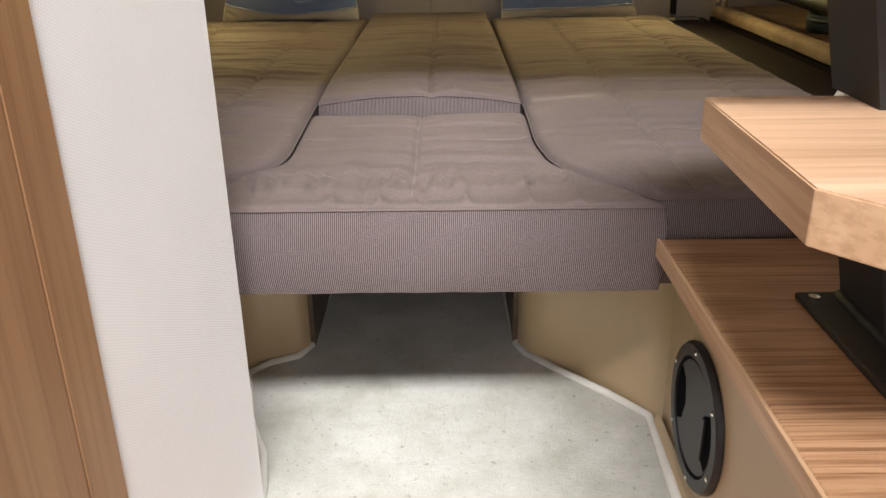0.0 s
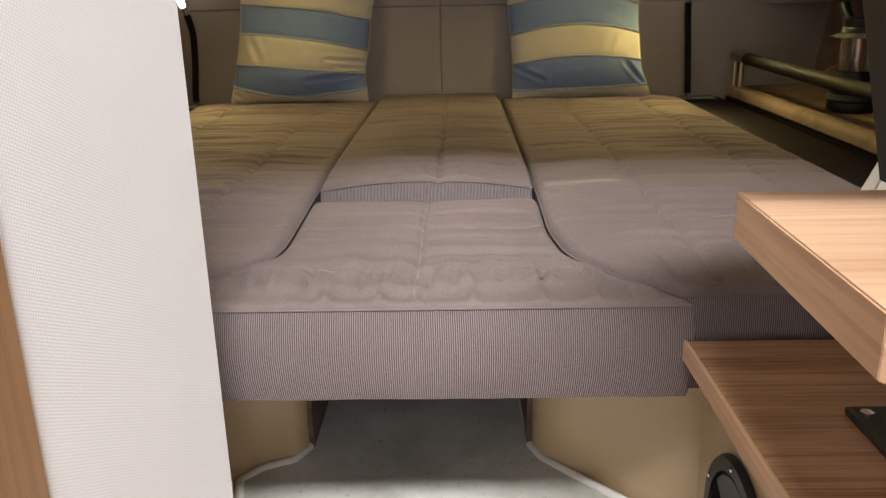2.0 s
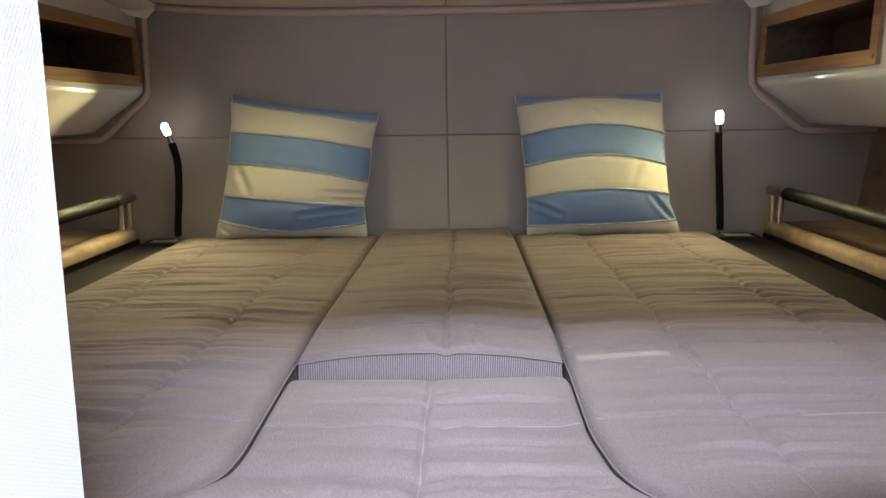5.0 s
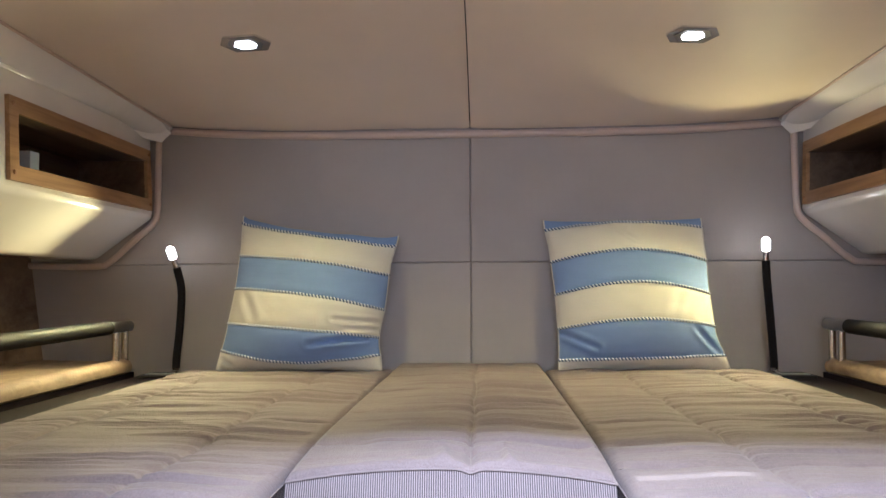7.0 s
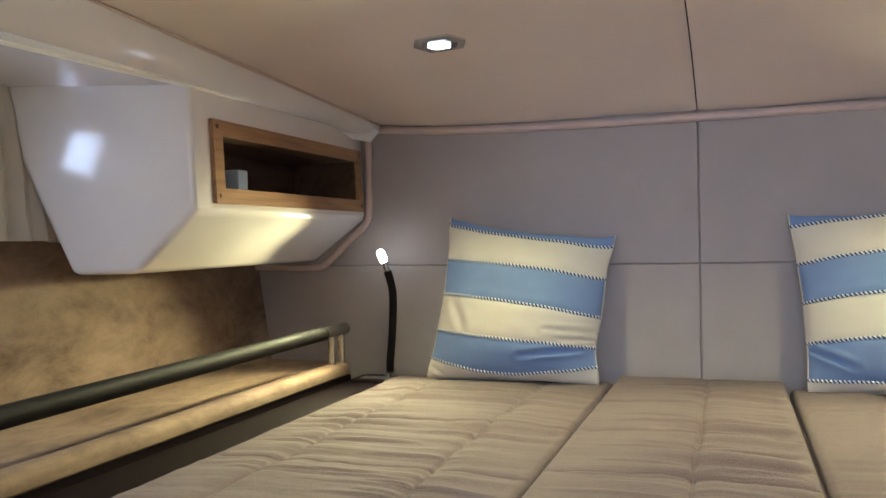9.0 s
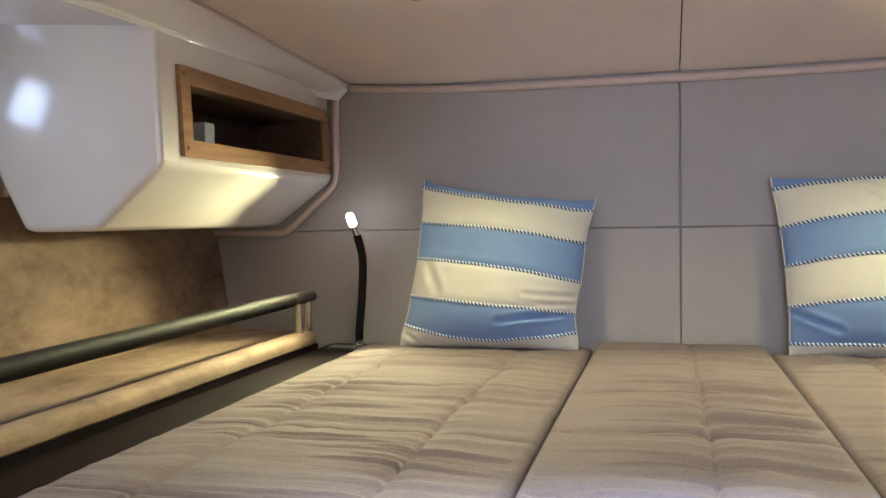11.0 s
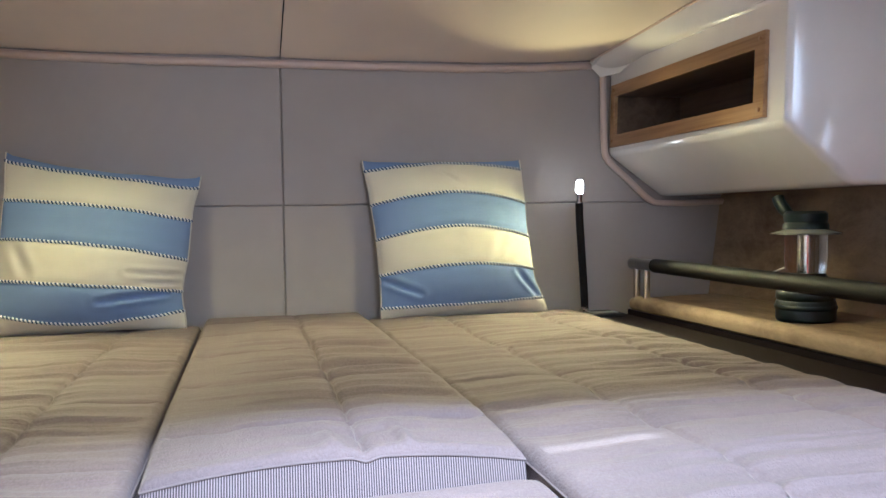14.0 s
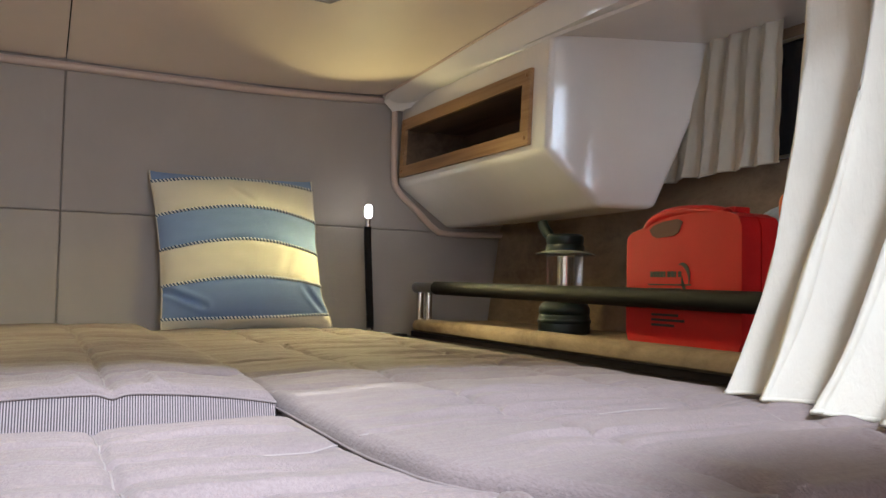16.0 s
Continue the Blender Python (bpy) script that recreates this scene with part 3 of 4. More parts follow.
# ---- mattress cushions ----
def cushion(name, y0, y1, left, right, top, bottom, seams_x, seams_y, label, seed, hump=0.0, round_r=0.012, crease=1.0, arch=0.0, back_drop=0.0):
    """A quilted cushion: a rounded grid between two side lines, with sewn lines and creases, over a striped border."""
    nx, ny = 110, max(40, int((y1 - y0) / 0.0052))
    thing = base_empty(name, ((lerp_table(left, (y0 + y1) / 2) + lerp_table(right, (y0 + y1) / 2)) / 2, (y0 + y1) / 2, bottom), label, "mattress cushion", "bed cushions")
    us = sorted(set([0, 0.004, 0.012, 0.024, 0.04] + [k / nx for k in range(3, nx - 2)] + [0.96, 0.976, 0.988, 0.996, 1]))
    vs = sorted(set([y0 + a for a in (0, 0.001, 0.004, 0.009, 0.016)] + [y0 + 0.024 + (y1 - y0 - 0.048) * k / ny for k in range(ny + 1)] + [y1 - a for a in (0.016, 0.009, 0.004, 0.001, 0)]))

    rng = random.Random(int(seed))
    tucks = [(-0.30 + 0.052 * k + rng.uniform(-0.018, 0.018), rng.uniform(0.4, 1.0), rng.uniform(-0.2, 0.2)) for k in range(12)] if y1 < 1.7 else []

    folds = []
    for k in range(int((y1 - y0) * 14)):
        fy = y0 + 0.14 + (y1 - y0 - 0.24) * rng.random()
        xa, xb = lerp_table(left, fy), lerp_table(right, fy)
        start = xa + 0.02 + (xb - xa) * 0.55 * rng.random()
        folds.append((start, min(xb - 0.015, start + rng.uniform(0.20, 0.45)), fy, rng.uniform(-0.08, 0.08), rng.uniform(0.0022, 0.0045)))

    def top_at(u, y):
        xl, xr = lerp_table(left, y), lerp_table(right, y)
        x = xl + (xr - xl) * u
        d = min((x - xl), (xr - x), y - y0, y1 - y)
        r = round_r
        drop = r - math.sqrt(max(0.0, r * r - (r - min(d, r)) ** 2))
        soft = min(1.0, d / 0.12)
        z = top - drop + hump * soft * (1 - 0.4 * (1 - soft))
        pull = 0.0
        firm = min(1.0, d / 0.03)
        for sx in seams_x:
            wob = 0.006 * noise.noise(Vector((sx * 9, y * 4, seed)))
            q = abs(x - sx - wob)
            z -= firm * (0.0065 * math.exp(-(q / 0.0042) ** 2) + 0.0035 * math.exp(-(q / 0.022) ** 2))
            z += firm * 0.0042 * crease * math.exp(-q / 0.05) * (1 - math.exp(-(q / 0.006) ** 2)) * noise.noise(Vector((x * 2.5, y * 34, seed + sx)))
            pull = max(pull, math.exp(-(q / 0.09)))
        for sy in seams_y:
            wob = 0.005 * noise.noise(Vector((x * 4, sy * 7, seed)))
            q = abs(y - sy - wob)
            z -= firm * (0.006 * math.exp(-(q / 0.0042) ** 2) + 0.003 * math.exp(-(q / 0.020) ** 2))
            z += firm * (0.009 if y1 < 1.7 and sy < 1.3 else 0.003) * crease * math.exp(-q / 0.04) * (1 - math.exp(-(q / 0.006) ** 2)) * noise.noise(Vector((x * 26, y * 5, seed + sy)))
            pull = max(pull, 0.6 * math.exp(-(q / 0.08)))
        for tx, deep, slant in tucks:
            q = x - tx - slant * (y - 1.15)
            z += firm * deep * math.exp(-((y - 1.175) / 0.045) ** 2) * (0.008 * math.exp(-((q - 0.011) / 0.010) ** 2) - 0.012 * math.exp(-(q / 0.0045) ** 2))
        # long soft wrinkles across the cushion, and a few sharp folds
        warp = y + 0.022 * noise.noise(Vector((x * 2.6, y * 2.0, seed + 1)))
        n1 = noise.noise(Vector((x * 1.5 + seed, warp * 21, seed)))
        n2 = noise.noise(Vector((x * 2.6 + seed, warp * 44, seed + 4)))
        patch = max(0.12, min(1.0, 0.55 + 1.1 * noise.noise(Vector((x * 2.6, y * 2.2, seed + 9)))))
        z += crease * firm * patch * (0.0095 * n1 + 0.0042 * n2) * (0.75 + 0.6 * pull) + 0.004 * noise.noise(Vector((x * 4, y * 4, seed + 2))) * soft
        for fx0, fx1, fy, slant, deep in folds:
            if fx0 < x < fx1:
                taper = math.sin(math.pi * (x - fx0) / (fx1 - fx0)) ** 0.6
                q = y - fy - slant * (x - fx0) - 0.006 * noise.noise(Vector((x * 7, fy * 5, seed)))
                z += deep * taper * firm * (math.exp(-((q - 0.007) / 0.008) ** 2) - 0.9 * math.exp(-((q + 0.001) / 0.0042) ** 2))
        if arch:
            side = abs(2 * u - 1)
            near = math.exp(-(y - y0) / 0.10)
            z += near * (0.005 - arch * side ** 2.2) - 0.005 * near * math.exp(-((x - 0.018) / 0.010) ** 2)
        if back_drop:
            z -= back_drop * math.exp(-((y1 - y) / 0.028) ** 2)
        if y - y0 < 0.12:
            z += crease * firm * math.exp(-(y - y0) / 0.075) * (0.011 * math.exp(-(noise.noise(Vector((x * 13 + 0.8 * (y - y0), 0.5, seed + 6))) / 0.12) ** 2) - 0.003)
        return (x, y, z)
    bm = bmesh.new()
    g = [[bm.verts.new(top_at(u, y)) for u in us] for y in vs]
    for j in range(len(vs) - 1):
        for i in range(len(us) - 1):
            bm.faces.new((g[j][i], g[j][i + 1], g[j + 1][i + 1], g[j + 1][i]))
    loop = [v.co.copy() for v in g[0]] + [row[-1].co.copy() for row in g[1:]] + [v.co.copy() for v in reversed(g[-1][:-1])] + [row[0].co.copy() for row in reversed(g[1:-1])]
    part("quilted_top", bm, CLOTH, thing, smooth=True)

    def stitched(points):
        part("stitching", tube([Vector(p) + Vector((0, 0, 0.0008)) for p in points], 0.0012, 5), THREAD, thing, "sewn quilting line", smooth=True)
    for sx in seams_x:
        run_y = [y0 + 0.012 + (y1 - y0 - 0.024) * k / 160 for k in range(161)]
        line = []
        for y in run_y:
            xl, xr = lerp_table(left, y), lerp_table(right, y)
            x = sx + 0.006 * noise.noise(Vector((sx * 9, y * 4, seed)))
            line.append(top_at((x - xl) / (xr - xl), y))
        stitched(line)
    for sy in seams_y:
        line = []
        for k in range(121):
            u = 0.012 + 0.976 * k / 120
            xl, xr = lerp_table(left, sy), lerp_table(right, sy)
            x = xl + (xr - xl) * u
            y = sy + 0.005 * noise.noise(Vector((x * 4, sy * 7, seed)))
            xl, xr = lerp_table(left, y), lerp_table(right, y)
            line.append(top_at((x - xl) / (xr - xl), y))
        stitched([p for p in line if p])
    # border, with its own run of stripes round the cushion
    me = bpy.data.meshes.new("border")
    n, levels = len(loop), (0.0, 0.25, 0.5, 0.75, 0.92, 1.0)
    mid = Vector((sum(p.x for p in loop) / n, sum(p.y for p in loop) / n, 0))
    verts, faces, run = [], [], [0.0]
    for k in range(n):
        run.append(run[-1] + (loop[(k + 1) % n] - loop[k]).length)
    base = place(thing)
    for lv in levels:
        for p in loop:
            out = Vector((p.x - mid.x, p.y - mid.y, 0)).normalized() * (0.007 * math.sin(math.pi * lv) - (0.001 if lv == 1.0 else 0))
            z = p.z + (bottom - p.z) * lv + (0.0012 * noise.noise(Vector((p.x * 20, p.y * 20, seed))) if lv else 0)
            verts.append(tuple(Vector((p.x, p.y, z)) + out - base))
    uvs = []
    for a in range(len(levels) - 1):
        for k in range(n):
            k2 = (k + 1) % n
            faces.append((a * n + k, a * n + k2, (a + 1) * n + k2, (a + 1) * n + k))
            uvs += [(run[k], a), (run[k + 1], a), (run[k + 1], a + 1), (run[k], a + 1)]
    me.from_pydata(verts, [], faces)
    layer = me.uv_layers.new(name="run")
    for i, c in enumerate(uvs):
        layer.data[i].uv = c
    for p in me.polygons:
        p.use_smooth = True
    me.materials.append(CORD)
    ob = new("border", me)
    ob.parent = thing
    ob["label"] = "brown and white striped cord border"
    pipe = [p + Vector((0, 0, 0.001)) for p in loop]
    part("seam_cord", tube(pipe + [pipe[0]], 0.0017, 6, caps=False), CORD_SEAM, thing, smooth=True)
    return thing



def eased(table, step=0.012):
    """The same line with its corners rounded off."""
    ys = [table[0][0] + step * k for k in range(int((1.66 - table[0][0]) / step))]
    near = [-0.030, -0.015, 0.0, 0.015, 0.030]
    return [(y, sum(lerp_table(table, y + d) for d in near) / 5) for y in ys] + [(3.0, table[-1][1])]


L_EDGE = eased([(1.03, -0.368), (1.20, -0.300), (1.265, -0.226), (1.33, -0.216), (1.64, -0.222), (3.0, -0.216)])
R_EDGE = eased([(1.03, 0.382), (1.10, 0.340), (1.19, 0.264), (1.275, 0.214), (1.40, 0.200), (1.64, 0.204), (3.0, 0.206)])
TOP, BOT = 0.436, 0.300
cushion("bed_cushion", 1.078, 1.650, [(y, x + 0.002) for y, x in L_EDGE], [(y, x - 0.002) for y, x in R_EDGE], TOP, BOT,
        [-0.005], [1.21, 1.43], "taupe quilted centre cushion flaring towards its striped front", 3.0, 0.002, 0.009, 1.7, back_drop=0.014)
cushion("bed_cushion", 1.660, 2.985, [(1.6, -0.214), (3.0, -0.205)], [(1.6, 0.198), (3.0, 0.195)], TOP + 0.031, BOT + 0.012,
        [0.018], [1.80, 2.08, 2.36, 2.64, 2.86], "taupe quilted centre cushion, raised over the front one", 11.0, 0.006, 0.012, 1.5, arch=0.018)
cushion("bed_cushion", 1.135, 2.995, [(1.0, -0.832), (3.1, -0.832)], [(y, x - 0.003) for y, x in L_EDGE], TOP + 0.013, BOT,
        [-0.39, -0.68], [1.42, 1.74, 2.08, 2.42, 2.74], "taupe quilted side cushion, creased along its sewn lines", 20.0, 0.006, 0.018, 1.25)
cushion("bed_cushion", 1.100, 2.995, [(y, x + 0.003) for y, x in R_EDGE], [(1.0, 0.815), (3.1, 0.815)], TOP + 0.013, BOT,
        [0.40, 0.655], [1.42, 1.74, 2.08, 2.42, 2.74], "taupe quilted side cushion below the shelf with the red case", 31.0, 0.006, 0.018, 1.25)


# ---- pillows ----
def twisted_cord(line, thing, r=0.0021, pitch=0.0096):
    """A two-strand cord, one blue and one white, wound round a line."""
    pts = [Vector(q) for q in line]
    run = [0.0]
    for a, c in zip(pts, pts[1:]):
        run.append(run[-1] + (c - a).length)
    n = int(run[-1] / pitch * 8)
    fine, k = [], 0
    for i in range(n + 1):
        d = run[-1] * i / n
        while k < len(pts) - 2 and run[k + 1] < d:
            k += 1
        fine.append(pts[k].lerp(pts[k + 1], (d - run[k]) / max(1e-6, run[k + 1] - run[k])))
    for phase, mat, label in ((0.0, ROPE_BLUE, "blue strand of the cord"), (math.pi, ROPE_WHITE, "white strand of the cord")):
        wound = []
        for i, q in enumerate(fine):
            ahead = (fine[min(i + 1, n)] - fine[max(i - 1, 0)]).normalized()
            up = Vector((0, -0.2, 1))
            up = (up - ahead * up.dot(ahead)).normalized()
            a = 2 * math.pi * i / 8 + phase
            wound.append(q + (up * math.cos(a) + ahead.cross(up) * math.sin(a)) * r)
        part("cord", tube(wound, r * 1.12, 6), mat, thing, label, smooth=True)


def pillow(corners, seed, label, cords, inset, sag, dents):
    """A square scatter pillow leaning on the wall: sewn bands of cloth with twisted cords between.
    cords: the height of each cord at its two ends and middle; inset: how far each side is drawn in."""
    tl, tr, bl, br = [Vector(c) for c in corners]
    foot = (bl + br) / 2
    thing = base_empty("scatter_pillow", (foot.x, foot.y, min(bl.z, br.z)), label, "pillow", "striped pillows")
    nx, thick = 72, 0.088
    nrm = (tr - tl).cross(bl - tl).normalized()
    if nrm.y > 0:
        nrm = -nrm

    def face(u, v, sgn):
        il, ir = lerp_smooth(inset[0], v), lerp_smooth(inset[1], v)
        uu = il + (1 - il - ir) * u
        hollow = max(0.0, math.sin(math.pi * u)) ** 0.45
        vv = v + sag * (1 - v) ** 3 * hollow - 0.012 * v ** 3 * hollow * (0.4 + noise.noise(Vector((u * 5, 3, seed))))
        p = (tl * (1 - uu) + tr * uu) * (1 - vv) + (bl * (1 - uu) + br * uu) * vv
        p.z += 0.006 * (1 - v) ** 2 * noise.noise(Vector((u * 5, 0, seed + 1))) * hollow
        e = max(0.0, math.sin(math.pi * u)) ** 0.62 * max(0.0, math.sin(math.pi * min(1, v))) ** 0.52
        h = thick * e * (1 + 0.45 * (v - 0.45))
        for ends in cords:
            q = cord_v(ends, u)
            h -= 0.0045 * e * math.exp(-((v - q) / 0.020) ** 2)
            h += e * 0.0022 * math.exp(-((v - q) / 0.05) ** 2) * noise.noise(Vector((u * 18, q * 3, seed)))
        h += e * 0.009 * noise.noise(Vector((u * 2.4, v * 3.0, seed)))
        h += e * 0.0018 * noise.noise(Vector((u * 9, v * 13, seed + 5)))
        for (u0, v0), (u1, v1), depth, width in dents:
            du, dv = u1 - u0, v1 - v0
            t = max(0.0, min(1.0, ((u - u0) * du + (v - v0) * dv) / (du * du + dv * dv)))
            q = math.hypot(u - u0 - du * t, v - v0 - dv * t)
            taper = math.sin(math.pi * (0.15 + 0.7 * t))
            h += taper * (-depth * math.exp(-(q / width) ** 2) + 0.6 * depth * math.exp(-((q - 1.9 * width) / width) ** 2))
        return p + nrm * (h if sgn > 0 else -h * 0.45)

    def cord_v(ends, u):
        a, m, c = ends
        return a + (c - a) * u + (m - (a + c) / 2) * math.sin(math.pi * u)
    cols = (BLUE, CREAM, BLUE, CREAM, BLUE, CREAM)
    lines = [(0.0, 0.0, 0.0)] + list(cords) + [(1.0, 1.0, 1.0)]
    for k, m in enumerate(cols):
        lo, hi = lines[k], lines[k + 1]
        n = max(5, int((hi[0] - lo[0]) * 78))
        bm = sheet(lambda u, w: face(u, cord_v(lo, u) * (1 - w) + cord_v(hi, u) * w, 1), nx, n)
        part("band", bm, m, thing, "sky-blue cotton band" if m is BLUE else "cream cotton band", smooth=True)
        if k:
            twisted_cord([face(i / nx, cord_v(lo, i / nx), 1) + nrm * 0.0012 for i in range(nx + 1)], thing)
    for u in (0.0, 1.0):
        part("piping", tube([face(u, k / 40, 1) for k in range(41)], 0.0020, 8), CREAM, thing, "pale sewn edge", smooth=True)
    part("back", sheet(lambda u, v: face(u, v, -1), 30, 30), BLUE, thing, smooth=True)
    return thing


def lerp_smooth(values, v):
    """A soft curve through evenly spaced values, v from 0 to 1."""
    n = len(values) - 1
    k = min(n - 1, int(v * n))
    t = v * n - k
    t = t * t * (3 - 2 * t)
    return values[k] * (1 - t) + values[k + 1] * t


pillow([(-0.668, 3.005, 0.896), (-0.209, 2.995, 0.834), (-0.724, 2.932, 0.449), (-0.252, 2.932, 0.449)], 2.0,
       "blue and cream striped cotton pillow, slumped and tilted",
       [(0.045, 0.050, 0.080), (0.262, 0.262, 0.302), (0.480, 0.505, 0.560), (0.702, 0.742, 0.762), (0.872, 0.955, 0.885)],
       ((0.0, 0.022, 0.030, 0.022, 0.0), (0.0, 0.028, 0.026, 0.040, 0.0)), 0.045,
       [((0.72, 0.665), (0.98, 0.655), 0.010, 0.014), ((0.80, 0.72), (1.0, 0.71), 0.008, 0.011), ((0.58, 0.835), (0.92, 0.775), 0.015, 0.016),
        ((0.10, 0.52), (0.20, 0.68), 0.008, 0.025), ((0.03, 0.93), (0.10, 0.97), 0.006, 0.012)])
pillow([(0.211, 3.0, 0.875), (0.660, 3.005, 0.878), (0.246, 2.932, 0.448), (0.713, 2.932, 0.451)], 7.0,
       "blue and cream striped cotton pillow leaning upright by the lamp",
       [(0.070, 0.016, 0.063), (0.288, 0.225, 0.290), (0.506, 0.450, 0.510), (0.730, 0.690, 0.720), (0.930, 0.932, 0.905)],
       ((0.0, 0.018, 0.024, 0.018, 0.0), (0.0, 0.014, 0.034, 0.042, 0.0)), 0.014,
       [((0.02, 0.76), (0.22, 0.86), 0.013, 0.015), ((0.78, 0.52), (0.70, 0.66), 0.003, 0.026), ((0.86, 0.74), (0.97, 0.90), 0.010, 0.020),
        ((0.30, 0.985), (0.50, 0.965), 0.006, 0.012), ((0.45, 0.08), (0.56, 0.17), 0.006, 0.020)])


# ---- hull sides, ledges and rails ----
for s, name in ((-1, "port"), (1, "starboard")):
    def lining(y0, y1, z0, z1, bm, s=s):
        sheet(lambda u, v: (s * (1.333 + 0.14 * (z0 + (z1 - z0) * v - 0.47)), y0 + (y1 - y0) * u, z0 + (z1 - z0) * v), 12, 6, bm)
    bm = bmesh.new()
    for r in ((0.9, 3.14, 0.44, 0.88), (0.9, 1.23, 0.88, 1.13), (2.05, 3.14, 0.88, 1.13), (0.9, 3.14, 1.13, 1.2)):
        lining(*r, bm)
    structure("wall_" + name, bm, SUEDE, "mottled brown suede hull lining", smooth=True)
    ledge = tagged(part("ledge", prism([(1.045 * s, 0.40), (1.045 * s, 0.440), (1.072 * s, 0.440), (1.080 * s, 0.458), (1.090 * s, 0.463), (1.34 * s, 0.468), (1.34 * s, 0.40)], 0.95, 3.075, "y"), SUEDE), "mottled brown lined side shelf beside the mattress", "side shelf")
    prof = [(0.994, 0.440), (0.987, 0.446), (0.985, 0.462), (0.992, 0.474), (1.005, 0.479), (1.03, 0.479), (1.042, 0.474), (1.044, 0.440)]
    bm = bmesh.new()
    ends = [(0.95, 0.0), (2.97, 0.0), (3.00, 0.010), (3.015, 0.026), (3.02, 0.045)]
    rings = [[bm.verts.new((s * min(1.044, x + (pull if x < 1.03 else 0)), y, z - (pull * 0.25 if z > 0.45 else 0))) for x, z in prof] for y, pull in ends]
    for a, c in zip(rings, rings[1:]):
        for k in range(len(prof)):
            bm.faces.new((a[k], a[(k + 1) % len(prof)], c[(k + 1) % len(prof)], c[k]))
    bm.faces.new(rings[0]), bm.faces.new(rings[-1])
    part("lip", bm, SUEDE, ledge, "raised rounded lip", smooth="angle")
    part("riser", box(0.991 * s, 1.0445 * s, 0.95, 3.0, 0.40, 0.4398), DARK_VINYL, ledge, "dark vinyl riser")
    structure("filler_" + name, box(0.99 * s, 1.5 * s, 0.95, 3.1, 0.2, 0.40), WALNUT)

    rail = base_empty("grab_rail", (1.015 * s, 2.2, 0.479), "grab rail with black sleeve on polished twin posts", "rail", "grab rails")
    rx, rz = 1.012 * s, 0.574
    part("bar", tube([(rx, 3.015, rz), (rx, 3.01, rz), (rx, 2.875, rz)], [0.013, 0.0165, 0.0165], 20), STEEL_DARK, rail, "brushed grey bar end", smooth="angle")
    part("sleeve", tube([(rx, 2.878, rz), (rx, 2.874, rz), (rx, 1.30, rz - 0.012), (rx, 1.296, rz - 0.012)], [0.016, 0.0195, 0.0195, 0.016], 20), BLACK_FOAM, rail, "black sleeve", smooth="angle")
    for y in (2.985, 2.925, 1.36, 1.42):
        part("post", tube([(rx, y, 0.470), (rx, y, rz - 0.008)], 0.0105, 16), CHROME, rail, "polished steel post", smooth="angle")


# ---- reading lamps ----
def reading_lamp(points, head, label, turn):
    bx, by = points[0][0], points[0][1]
    lamp = base_empty("reading_lamp", (bx, by, 0.426), label, "lamp", "reading lamps")
    part("base_plate", box(bx - 0.066 + turn, bx + 0.062 + turn, by - 0.075, by + 0.030, 0.426, 0.4345), BLACK_STEEL, lamp, bevel=0.002)
    part("label_plate", box(bx - 0.042 + turn * 1.6, bx + 0.036 + turn * 1.6, by - 0.052, by - 0.014, 0.4346, 0.4365), GREY_LABEL, lamp, "silver label plate")
    part("collar", lathe(bx, by, [(0.019, 0.434), (0.019, 0.438), (0.012, 0.443), (0.012, 0.450)], 20), CHROME, lamp, "chrome collar", smooth="angle")
    pts = smooth_points(points, 10)
    ripple = [0.0112 + 0.0004 * (k % 2) for k in range(len(pts))]
    part("gooseneck", tube(pts, ripple, 14), BLACK_FOAM, lamp, "black flexible neck", smooth=True)
    a, d = Vector(points[-1]), (Vector(head) - Vector(points[-1])).normalized()
    part("socket", tube([a - d * 0.004, a + d * 0.026], 0.0085, 16), CHROME, lamp, "chrome socket", smooth="angle")
    part("bulb", tube([a + d * 0.026, a + d * 0.032, a + d * 0.058, a + d * 0.066], [0.007, 0.0115, 0.0115, 0.006], 16), LED, lamp, "lit warm LED bulb", smooth=True)
    return lamp


reading_lamp([(-0.872, 3.02, 0.436), (-0.872, 3.02, 0.475), (-0.862, 3.02, 0.58), (-0.857, 3.015, 0.68), (-0.868, 3.005, 0.745)], (-0.890, 2.99, 0.82),
             "lit black gooseneck reading lamp bent towards the hull", -0.02)
reading_lamp([(0.862, 3.02, 0.436), (0.862, 3.02, 0.475), (0.853, 3.015, 0.60), (0.843, 3.005, 0.70), (0.839, 2.998, 0.755)], (0.838, 2.99, 0.83),
             "lit black gooseneck reading lamp standing nearly straight", 0.03)


